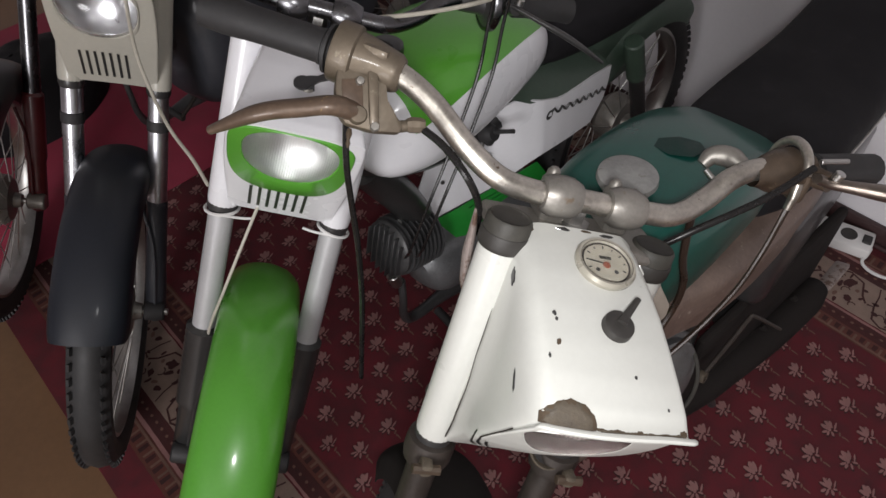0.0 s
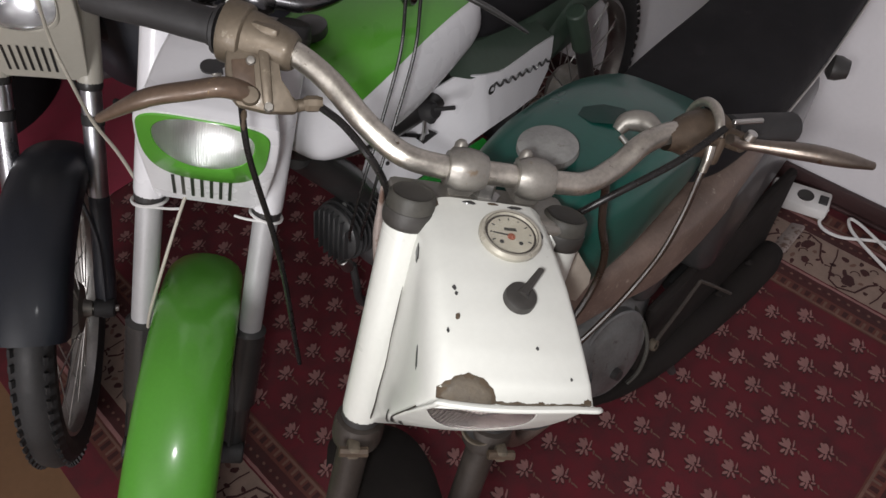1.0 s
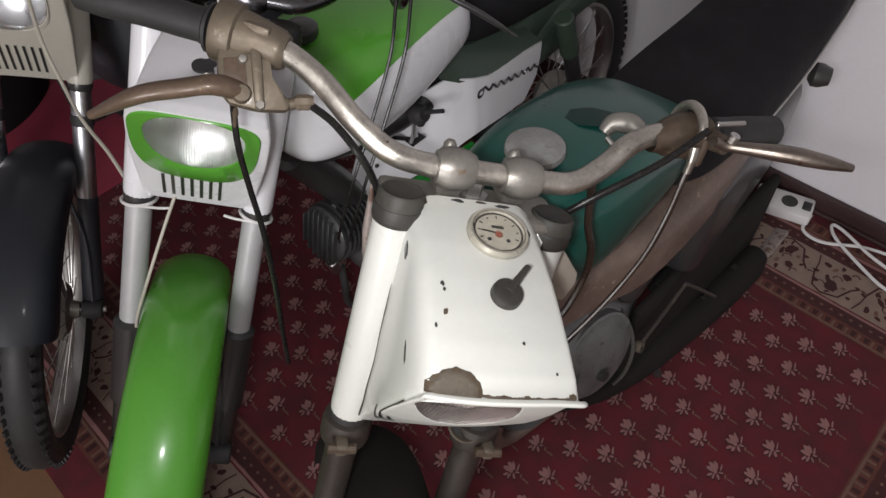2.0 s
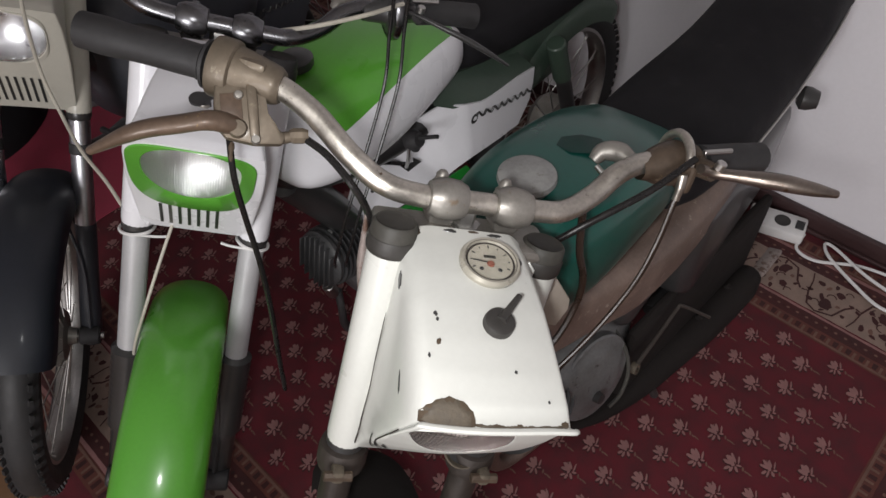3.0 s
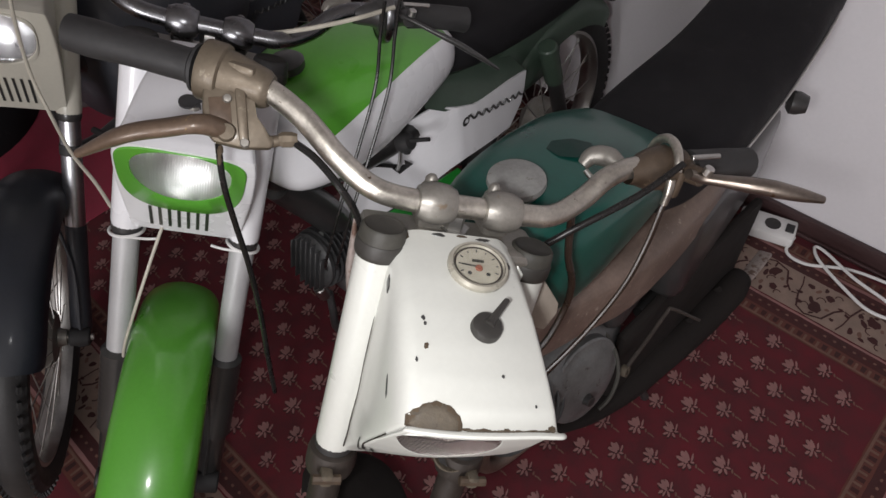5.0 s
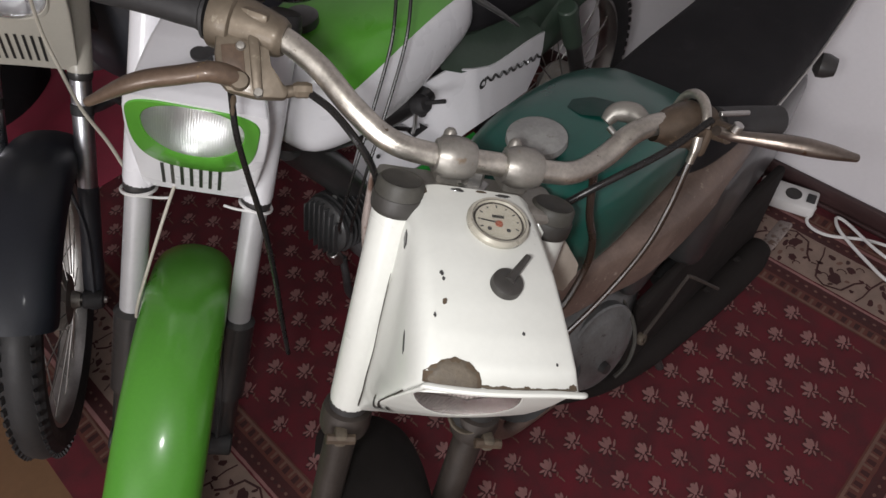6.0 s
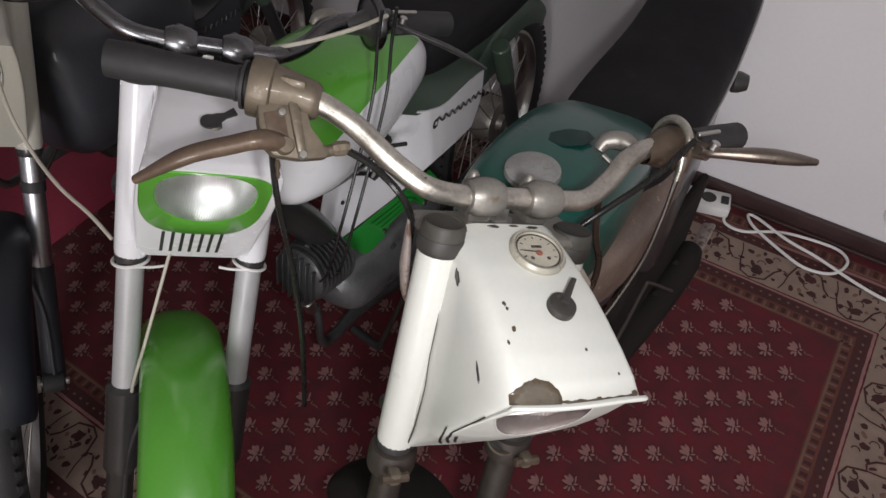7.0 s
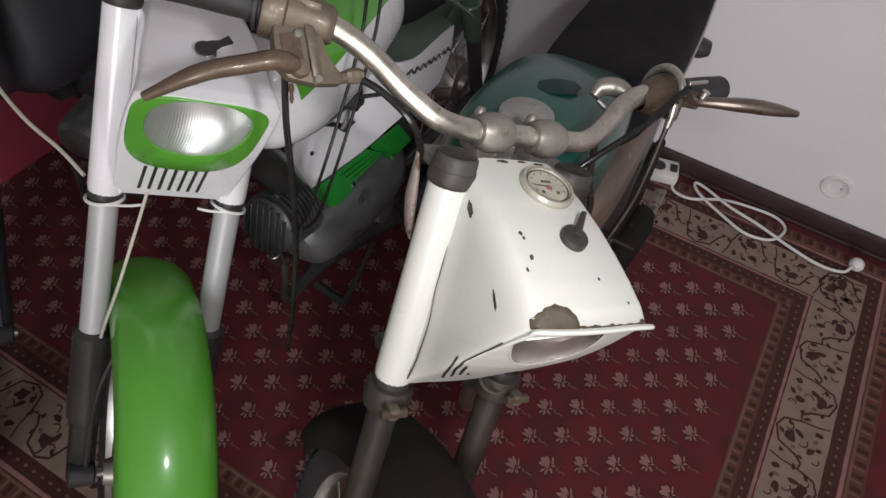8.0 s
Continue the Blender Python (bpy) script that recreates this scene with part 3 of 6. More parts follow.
def cowling(root, m, mat, style, slots=7):
    nv, ns = 96, 88
    O, X, Y, N = bezel_axes(style)
    grid = [[cowl_at(i / nv, -1 + 2 * j / ns, style) for j in range(ns + 1)] for i in range(nv + 1)]

    def hole(i, j):
        q = (grid[i][j] + grid[i + 1][j + 1]) / 2 - O
        if abs(q.dot(N)) > 0.02:
            return False
        a, top, low = [v - 0.0008 for v in style["outer"]] if style["flat"] else [v + 0.001 for v in style["glass"][:3]]
        x, y = q.dot(X), q.dot(Y)
        c, s = math.cos(style.get("spin", 0.0)), math.sin(style.get("spin", 0.0))
        x, y = x * c + y * s, y * c - x * s
        p = 2.6 if style["flat"] else 2.3
        return abs(x / a) ** p + abs(y / (top if y > 0 else low)) ** p < 1

    body = part("headlight_cowl", sheet(grid, m, hole), mat, root, "painted sheet-metal headlight cowl")
    thick(body, 0.0016)
    if not style["flat"]:
        # air slots below the lamp
        for k in range(slots):
            u = (k - (slots - 1) / 2) * 0.0121 + style["slot_u"]
            rows = []
            for v in style["slots"]:
                p = cowl_at(v, u / 0.062 * 0.55, style)
                out = N * 0.0012
                rows.append([Vector((u - 0.0021, p.y, p.z)) + out, Vector((u + 0.0021, p.y, p.z)) + out])
            part("air_slot", sheet(rows, m), BLACK, body)
    if style["flat"]:
        # folded lip over the lamp, and the seam along the fork cover
        vl = 7 / 16
        def edge(s, v=vl):
            return cowl_at(v, s, style)

        left, right = -0.60, 0.60
        rows = []
        for k in range(25):
            s = left + (right - left) * k / 24
            e = math.sin(math.pi * min(1.0, 1.25 * (k + 1.5) / 26)) ** 0.5
            reach = 0.003 + 0.002 * e + 0.010 * max(0.0, k / 24 - 0.75)
            rows.append((edge(s), edge(s) + Vector((0.004 * (k / 24) ** 4, reach, 0.001))))
        shelf = part("cowl_shelf", sheet(rows, m), mat, body, "flat metal shelf over the lamp")
        thick(shelf, 0.0014)
        # short slanting air slots in the corner below the fold
        for v0, s0, v1, s1 in ((0.645, -0.695, 0.885, -0.49), (0.665, -0.615, 0.85, -0.44), (0.70, -0.515, 0.805, -0.415), (0.780, -0.365, 0.80, -0.345)):
            rows_s = []
            for k in range(9):
                v, u = v0 + (v1 - v0) * k / 8, s0 + (s1 - s0) * k / 8
                p = edge(u, v)
                across = (edge(u + 0.01, v) - p).normalized() * 0.0016
                out = (edge(u, v + 0.01) - p).cross(edge(u + 0.02, v) - p).normalized()
                out = (out if out.y > 0 else -out) * 0.0011
                rows_s.append([p - across + out, p + across + out])
            part("air_slot", sheet(rows_s, m), BLACK, body)
        fold = [edge(left, vl + 0.13 * (1 - q / 12) ** 1.1) + Vector((0, 0.0035 * q / 12, -0.001)) for q in range(12)]
        part("cowl_lip", sweep(fold + [r[1] for r in rows], [0.002, 0.0026, 0.003, 0.0034, 0.0034, 0.0034, 0.0034, 0.003], 8, 2, m, False, 0.8), mat, body, "folded metal lip round the lamp")
        part("fold_line", sweep([edge(left - 0.012, vl + 0.085 + 0.145 * q / 12) + Vector((-0.001, 0.0012, 0.0012)) for q in range(13)], 0.0007, 6, 1, m), RUST_DARK, body, "thin dark fold line")
        part("seam", sweep([cowl_at(0.1 + 0.9 * i / 14, -0.985 + 0.095 * max(0.0, i / 14 - 0.3), style) + Vector((-0.001, 0.0016, 0)) for i in range(15)], [0.0004, 0.0005, 0.0006, 0.0008, 0.001], 6, 1, m), RUST_DARK, body, "dark open seam")
    return body


def wheel(root, m_hub, radius, tyre_mat, rim_mat, spokes=28, tread=True, rim_r=None, width=0.034):
    """Tyre, rim, hub and spokes; m_hub's z axis is the axle."""
    w = new("wheel")
    w.parent = root
    prof = [(radius - 0.062, -0.022), (radius - 0.045, -width), (radius - 0.022, -width * 1.02), (radius - 0.006, -width * 0.62), (radius, 0), (radius - 0.006, width * 0.62), (radius - 0.022, width * 1.02),
            (radius - 0.045, width), (radius - 0.062, 0.022)]
    part("tyre", lathe(prof, m_hub, 56), tyre_mat, w, "black treaded rubber tyre")
    if tread:
        bms = []
        for k in range(72):
            a = 2 * math.pi * k / 72
            for s in (-1, 1):
                bms.append(rbox(0.012, 0.013, 0.006, 0, m_hub @ pose(0, 0, 0, 0, 0, math.degrees(a + s * 0.02)) @ pose(radius - 0.006, 0, s * width * 0.72, 0, s * -32, 0)))
        tagged(part("tread", join(*bms), tyre_mat, w), kind="stuff")
    rr = radius - 0.06
    part("rim", lathe([(rr + 0.004, -0.024), (rr - 0.006, -0.026), (rr - 0.013, -0.012), (rr - 0.015, 0), (rr - 0.013, 0.012), (rr - 0.006, 0.026), (rr + 0.004, 0.024)], m_hub, 48), rim_mat, w, "dull metal wheel rim")
    part("hub", lathe([(0, -0.05), (0.02, -0.05), (0.024, -0.034), (0.058, -0.032), (0.062, -0.02), (0.062, 0.016), (0.05, 0.03), (0.02, 0.034), (0.016, 0.05), (0, 0.05)], m_hub, 28), CAST, w, "cast alloy brake hub")
    proto = None
    for k in range(spokes):
        a = 360 * k / spokes
        q = m_hub @ pose(0, 0, 0, 0, 0, a)
        if proto is None:
            bm = sweep([(0.055, 0.0, 0.03), (rr - 0.012, 0.06, 0.004)], 0.0015, 5, 1, None, True)
            bmesh.ops.transform(bm, matrix=Matrix.Identity(4), verts=bm.verts)
            proto = part("spoke", bm, STEEL, w)
            proto.matrix_basis = q
        else:
            sp = new("spoke", proto.data)
            sp.parent = w
            sp.matrix_basis = q @ (pose(0, 0, 0, 180, 0, 0) if k % 2 else Matrix.Identity(4))
    return w


def fender(root, m_hub, radius, a0, a1, half, mat, label, lip=0.02, steps=36):
    """A mudguard over the wheel: arc from a0 to a1 degrees about the axle (m_hub's x axis is 0), rounded across."""
    P = []
    for i in range(steps + 1):
        a = radians(a0 + (a1 - a0) * i / steps)
        e = min(1.0, min(i, steps - i) / 3 + 0.55)
        row = []
        for j in range(17):
            t = -1 + 2 * j / 16
            z = half * math.copysign(abs(math.sin(t * math.pi / 2)), t)
            r = radius - (1 - math.cos(t * math.pi / 2) ** 0.8) * 0.042 - (lip if abs(t) > 0.99 else 0)
            row.append(Vector((r * math.cos(a), r * math.sin(a), z * (0.9 + 0.1 * e))))
        P.append(row)
    f = part("mudguard", sheet(P, m_hub), mat, root, label, 75)
    thick(f, 0.002)
    return f


def cyl(p, q, r, m=None, n=16, cap=0.15):
    """A round bar from p to q with eased ends; r a radius or two."""
    p, q = Vector(p), Vector(q)
    if m:
        p, q = m @ p, m @ q
    L = (q - p).length
    r0, r1 = (r, r) if not isinstance(r, tuple) else r
    e = min(cap * r0, L * 0.2)
    return lathe([(0, 0), (r0 - e, 0), (r0, e), (r1, L - e), (r1 - e, L), (0, L)], axis_z(p, q - p), n)


def front_end(root, m, C, axle_a=-0.775, radius=0.30, fender_span=(-12, 128), fender_r=0.335, lever_tips=((-0.367, -0.047, -0.02), (0.366, 0.043, 0.084)), bar=1.0):
    """Fork, wheel, mudguard, cowl, handlebar and controls. C names the materials."""
    # handlebar
    left = [(0.10, -0.004, 0.006), (0.135, -0.020, 0.024), (0.172, -0.046, 0.050), (0.210, -0.067, 0.065), (0.25, -0.080, 0.067), (0.31, -0.1, 0.068), (0.385, -0.122, 0.069)]
    right = [(0.094, -0.003, 0.003), (0.128, -0.018, 0.019), (0.155, -0.030, 0.043), (0.185, -0.038, 0.057), (0.223, -0.044, 0.061), (0.27, -0.055, 0.066), (0.31, -0.064, 0.071), (0.35, -0.0725, 0.0743)]
    pts = [(-u, n, a) for u, n, a in left[::-1]] + [(-0.06, 0, 0), (0, 0, 0), (0.06, 0, 0)] + right
    part("handlebar", sweep(pts, 0.0118, 14, 8, m), C["bar"], root, C["bar_label"])
    for s in (-1, 1):
        k = m @ Matrix.Translation((s * 0.035, 0, 0))
        c = part("clamp", lathe([(0.012, -0.02), (0.0165, -0.019), (0.0205, -0.010), (0.0215, 0), (0.0205, 0.010), (0.0165, 0.019), (0.012, 0.02)], k @ pose(0, 0, 0, 0, 90, 0), 20), C["clamp"], root, "rounded cast handlebar clamp")
        part("clamp_bolt", lathe([(0, -0.05), (0.006, -0.05), (0.006, 0.0), (0.0095, 0.001), (0.0095, 0.009), (0.007, 0.013), (0.0068, 0.018), (0.004, 0.022), (0, 0.023)], k @ Matrix.Translation((0, -0.034, -0.006)), 12), C["clamp"], c, "domed bolt")
        part("clamp_foot", rbox(0.03, 0.045, 0.03, 0.008, k @ Matrix.Translation((0, -0.02, -0.016))), C["clamp"], c)
    tipL, tipR = Vector(lever_tips[0]), Vector(lever_tips[1])
    # brake side: chunky bracket with a round flange
    g = [Vector((-0.268, -0.0855, 0.0675)), Vector((-0.31, -0.1, 0.068)), Vector((-0.392, -0.124, 0.069))]
    grip = part("grip", sweep(g, [0.0175, 0.0165, 0.0165, 0.0168, 0.0165, 0.0168, 0.0185, 0.0175], 16, 8, m), RUBBER, root, "black rubber grip")
    for d in (0.0, 0.006):
        part("grip_flange", lathe([(0.014, -0.002), (0.0235 - d, -0.0015), (0.0235 - d, 0.0015), (0.014, 0.002)], axis_z(m @ (g[0] + (g[1] - g[0]) * (0.1 + d * 25)), m @ g[1] - m @ g[0]), 22), RUBBER, grip)
    bar_dir = (Vector((-0.266, -0.085, 0.0675)) - Vector((-0.207, -0.066, 0.064))).normalized()
    ring = axis_z(m @ Vector((-0.248, -0.0792, 0.0672)), m.to_3x3() @ bar_dir)
    blk = part("lever_bracket", lathe([(0.012, -0.002), (0.026, -0.002), (0.0288, 0.0), (0.0295, 0.003), (0.0295, 0.017), (0.0288, 0.0195), (0.026, 0.0205), (0.012, 0.0205)], ring, 36), C["bracket"], root, "worn cast lever bracket with a round collar")
    pivL = Vector((-0.234, -0.052, 0.028))
    # squared clamp body that narrows onto the bar
    part("bracket_body", sweep([(-0.203, -0.0645, 0.0635), (-0.209, -0.0665, 0.064), (-0.222, -0.071, 0.066), (-0.236, -0.0755, 0.067), (-0.249, -0.0795, 0.067)], [0.0155, 0.019, 0.0205, 0.0235, 0.0262], 16, 4, m), C["bracket"], blk)
    part("clamp_saddle", rbox(0.028, 0.026, 0.012, 0.005, m @ Matrix.Translation((-0.231, -0.069, 0.0805)) @ pose(0, 0, 0, 0, 4, 17)), C["bracket"], blk)
    # cast web down to the lever's pivot
    org, ux = Vector((-0.234, -0.072, 0.064)), Vector((1, 0, 0))
    wy = (pivL - Vector((-0.236, -0.075, 0.066))).normalized()
    wz = ux.cross(wy).normalized()
    ux = wy.cross(wz)
    outline = [(-0.031, -0.004), (-0.031, 0.03), (-0.027, 0.05), (-0.018, 0.06), (0.008, 0.0635), (0.034, 0.061), (0.037, 0.054), (0.034, 0.049), (0.024, 0.044), (0.016, 0.034), (0.013, 0.02), (0.016, -0.004)]

    def web(shape, z0, z1, bevel):
        bm = bmesh.new()
        lo, hi = [[bm.verts.new(m @ (org + ux * x + wy * y + wz * z)) for x, y in shape] for z in (z0, z1)]
        bm.faces.new(hi)
        bm.faces.new(lo[::-1])
        for k in range(len(lo)):
            bm.faces.new((lo[k], lo[(k + 1) % len(lo)], hi[(k + 1) % len(hi)], hi[k]))
        bmesh.ops.bevel(bm, geom=list(bm.edges), offset=bevel, segments=2, affect="EDGES", profile=0.5)
        return bm

    part("bracket_web", web(outline, -0.002, 0.013, 0.003), C["bracket"], blk, "cast web", 30)
    part("web_rib", web([(-0.004, 0.004), (0.006, 0.004), (0.013, 0.058), (0.004, 0.058)], 0.012, 0.0175, 0.002), C["bracket"], blk, "raised rib", 30)
    part("web_pocket", web([(-0.026, 0.02), (-0.007, 0.016), (-0.003, 0.044), (-0.022, 0.046)], 0.0122, 0.0138, 0.0005), C["lever"], blk, "brown stained pocket", 30)
    part("collar_screw", lathe([(0, 0.004), (0.0035, 0.0035), (0.0045, 0.0)], axis_z(m @ (org + ux * -0.009 + wy * 0.019 + wz * 0.014), m.to_3x3() @ wz), 12), CAST, blk, "small bright screw")
    part("pivot_screw", lathe([(0, 0.006), (0.0075, 0.0055), (0.0088, 0.003), (0.0088, -0.004)], axis_z(m @ (org + ux * -0.008 + wy * 0.051 + wz * 0.016), m.to_3x3() @ wz), 18), C["bracket"], blk, "round pivot screw")
    part("pivot_nut", lathe([(0, 0.004), (0.004, 0.004), (0.005, 0.002), (0.005, -0.003)], axis_z(m @ (org + ux * 0.009 + wy * 0.059 + wz * 0.014), m.to_3x3() @ wz), 6), CAST, blk, "small bright nut")
    part("broken_stub", sweep([org + ux * -0.012 + wy * 0.062, org + ux * -0.0125 + wy * 0.072 + wz * 0.002, org + ux * -0.012 + wy * 0.08], [0.0022, 0.003, 0.0016, 0.0024, 0.001], 8, 4, m), RUST, blk, "rusty stub of wire")
    part("cable_stop", sweep([org + ux * 0.03 + wy * 0.055 + wz * 0.006, org + ux * 0.036 + wy * 0.053 + wz * 0.006, org + ux * 0.044 + wy * 0.051 + wz * 0.006], [0.0052, 0.0058, 0.0058, 0.0052], 10, 4, m), C["bracket"], blk)
    part("adjuster", sweep([org + ux * 0.040 + wy * 0.051 + wz * 0.006, org + ux * 0.048 + wy * 0.050 + wz * 0.006, org + ux * 0.058 + wy * 0.049 + wz * 0.007], [0.006, 0.0078, 0.0078, 0.0078, 0.006], 8, 4, m), C["bracket"], blk, "knurled cable adjuster", 20)
    mid = (pivL + tipL) * 0.5 + Vector((0.01, 0.022, 0.022))
    part("lever", sweep([tuple(pivL + Vector((0.026, 0.0, -0.006))), tuple(pivL + Vector((0, 0.004, -0.004))), tuple((pivL + mid) * 0.5 + Vector((0, 0.012, 0.007))), tuple(mid), tuple((mid + tipL) * 0.5 + Vector((0.002, 0.007, 0.009))), tuple(tipL)],
                        [0.009, 0.0135, 0.0135, 0.012, 0.0118, 0.011, 0.006], 14, 7, m, False, 0.72), C["lever"], root, C["lever_label"])
    # clutch side: bell-shaped drum with a bright rim
    h = [Vector((0.262, -0.053, 0.065)), Vector((0.31, -0.064, 0.071)), Vector((0.352, -0.073, 0.0745))]
    part("grip", sweep(h, [0.0185, 0.0175, 0.0175, 0.0178, 0.0178, 0.0185], 16, 8, m), RUBBER, root, "black rubber grip")
    ax = axis_z(m @ Vector((0.222, -0.044, 0.060)), m @ Vector((0.262, -0.053, 0.068)) - m @ Vector((0.215, -0.043, 0.058)))
    if C.get("arched"):
        # small rusty drum under a bright tube that arches over it
        drum = part("twist_drum", lathe([(0.0125, -0.045), (0.0155, -0.034), (0.0205, -0.024), (0.024, -0.012), (0.0255, 0.0), (0.0255, 0.006), (0.02, 0.008), (0.018, 0.03), (0.0, 0.03)], ax, 32), C["drum"], root, "brown rusty twist drum")
        arch = [(0.2225, -0.044 + 0.0335 * math.sin(t), 0.060 + 0.0335 * math.cos(t)) for t in [radians(-100 + 14.5 * k) for k in range(13)]]
        part("cable_arch", sweep(arch, [0.003, 0.0048, 0.0052, 0.0052, 0.005], 10, 3, m), CHROME, drum, "bright arched cable guide")
        part("cable_ferrule", sweep([(0.2235, -0.018, 0.058), (0.2255, -0.017, 0.044), (0.227, -0.018, 0.028)], [0.0052, 0.0052, 0.0046], 10, 4, m), CHROME, drum, "short bright cable ferrule")
        part("drum_cover", rbox(0.014, 0.03, 0.034, 0.006, m @ Matrix.Translation((0.238, -0.036, 0.05))), C["drum"], drum, "rusty cover plate")
    else:
        drum = part("twist_drum", lathe([(0.0125, -0.042), (0.0148, -0.03), (0.0165, -0.018), (0.020, -0.010), (0.030, -0.005), (0.0375, -0.002), (0.038, 0.005), (0.02, 0.008), (0.018, 0.03), (0.0, 0.03)], ax, 32), C["drum"], root, "brown bell-shaped twist drum")
        part("drum_rim", lathe([(0.034, -0.0045), (0.0385, -0.004), (0.0408, 0.0), (0.0408, 0.005), (0.0375, 0.0085), (0.030, 0.0088)], ax, 36), C.get("drum_rim", CHROME), drum, "metal drum rim")
    lug = part("cable_lug", sweep([(0.178, -0.050, 0.052), (0.168, -0.066, 0.055), (0.154, -0.075, 0.050), (0.146, -0.074, 0.038)], [0.009, 0.012, 0.0115, 0.010, 0.007], 14, 5, m), CAST, root, "pale alloy cable lug")
    part("lug_screw", cyl((0.146, -0.064, 0.036), (0.156, -0.05, 0.028), 0.0035, m, 10), STEEL, lug)
    pivR = Vector((0.258, -0.016, 0.066))
    arm = part("lever_bracket", sweep([(0.246, -0.05, 0.064), (0.252, -0.034, 0.064), tuple(pivR)], [0.017, 0.0115, 0.0105], 12, 4, m), C["drum"], root, "rusty lever bracket")
    part("pivot_screw", cyl(pivR + Vector((0, 0.004, 0.006)), pivR + Vector((0, 0.007, 0.015)), 0.0058, m, 10), STEEL, arm)
    part("lever_pin", cyl((0.246, -0.03, 0.082), (0.285, -0.038, 0.087), 0.003, m, 8), STEEL, arm)
    md = (pivR + tipR) * 0.5 + Vector((0, 0.006, 0.004))
    part("lever", sweep([tuple(pivR + Vector((-0.018, 0.0, 0.002))), tuple(pivR), tuple((pivR + md) * 0.5), tuple(md), tuple((md + tipR) * 0.5 + Vector((0, 0.003, 0.001))), tuple(tipR)], [r * C.get("thin", 1.0) for r in (0.0075, 0.0085, 0.0095, 0.0125, 0.013, 0.0105, 0.006)], 14, 7, m, False, 0.72), C["lever_left"], root, "tapered grey metal clutch lever")
    # yokes, covers, legs
    m = m @ Matrix.Translation((C.get("offset", 0.0), 0, 0))
    yoke = part("top_yoke", rbox(2 * C["fork_u"] + 0.03, 0.07, 0.016, 0.007, m @ Matrix.Translation((0, 0.004, -0.036))), C["yoke"], root, "cast top yoke")
    part("steering_nut", lathe([(0, 0.012), (0.011, 0.012), (0.013, 0.006), (0.013, -0.01), (0.02, -0.01), (0.02, -0.02), (0, -0.02)], m @ Matrix.Translation((0, -0.008, -0.016)), 6), STEEL, yoke)
    part("head_tube", cyl((0, -0.02, -0.05), (0, -0.02, -0.26), 0.026, m), C["frame"], root)
    part("lower_yoke", rbox(2 * C["fork_u"] + 0.02, 0.06, 0.02, 0.008, m @ Matrix.Translation((0, 0.006, -0.275))), C["frame"], root)
    for s in (-1, 1):
        u, n = s * C["fork_u"], 0.028
        top = m @ Matrix.Translation((u + (C.get("cap_slip", 0.0) if s > 0 else 0.0), n - (1.6 * C.get("cap_slip", 0.0) if s > 0 else 0.0), -0.016 - (1.5 * C.get("cap_slip", 0.0) if s > 0 else 0.0)))
        cap = part("fork_cap", lathe([(0, -0.0022), (0.0165, -0.0022), (0.0185, -0.0004), (0.0200, 0.0), (0.0225, -0.003), (0.0232, -0.015), (0.0235, -0.017)], top, 28), C["cap"], root, "grey rubber fork cap")
        part("cap_hollow", lathe([(0, -0.0012), (0.0165, -0.0012), (0.0182, -0.0002)], top, 24), RUBBER_OLD, cap, "dark hollow in the cap")
        part("cap_band", lathe([(0.0225, -0.0145), (0.0238, -0.015), (0.0246, -0.017), (0.0246, -0.027), (0.0240, -0.030), (0.023, -0.032)], top, 28), C["cap_band"], cap, "dark lower band")
        part("fork_cover", lathe([(0.019, -0.024), (0.0215, -0.026), (0.022, -0.034), (0.0225, -0.269), (0.0215, -0.276), (0.017, -0.279)], top, 28), C["cover"], root, "painted tubular fork cover")
        part("fork_seal", lathe([(0.0215, -0.29), (0.022, -0.298), (0.0195, -0.306), (0.0175, -0.306)], m @ Matrix.Translation((u, n, 0)), 20), BLACK, root)
        part("fork_tube", cyl((u, n, -0.29), (u, n, -0.525), 0.0185, m, 20), C["tube"], root, C["tube_label"])
        if C.get("band"):
            part("tube_band", lathe([(0.0185, -0.352), (0.0205, -0.353), (0.0205, -0.372), (0.0185, -0.373)], m @ Matrix.Translation((u, n, 0)), 20), RUBBER, root, "black rubber band")
        if C.get("clip"):
            ring = [(u + 0.0235 * math.cos(t), n + 0.0235 * math.sin(t), -0.303 - 0.004 * math.cos(t) * s) for t in [2 * math.pi * k / 16 for k in range(17)]]
            tail = [(u - s * 0.028, n + 0.016, -0.306), (u - s * 0.045, n + 0.014, -0.304)]
            part("cable_tie", sweep(ring, 0.0024, 6, 2, m), TRIM, root, "white plastic cable tie")
            part("tie_tail", sweep([ring[4], *tail], 0.002, 6, 3, m), TRIM, root)
        leg = part("fork_leg", lathe([(0.018, -0.515), *[(C["leg_r"] - (C["rib"] if k % 2 else 0), -0.522 - 0.0065 * k) for k in range(25)], (0.021, -0.69), (0.021, axle_a - 0.02), (0.014, axle_a - 0.03), (0, axle_a - 0.03)], m @ Matrix.Translation((u, n, 0)), 24), C["leg"], root, C["leg_label"])
        part("axle_lug", cyl((u - s * 0.02, n + 0.02, axle_a), (u + s * 0.02, n + 0.02, axle_a), 0.02, m, 14), C.get("axle_lug", CAST), leg)
    hub = m @ Matrix.Translation((0, 0.05, axle_a))
    # in the wheel plane: x forwards, y up, z across
    plane = hub @ Matrix(((0, 0, 1, 0), (1, 0, 0, 0), (0, 1, 0, 0), (0, 0, 0, 1)))
    wheel(root, plane, radius, RUBBER, C["rim"])
    part("axle", cyl((-0.1, 0.05, axle_a), (0.1, 0.05, axle_a), 0.007, m, 10), STEEL, root)
    g = fender(root, plane, fender_r, *fender_span, C["fender_half"], C["fender"], C["fender_label"])
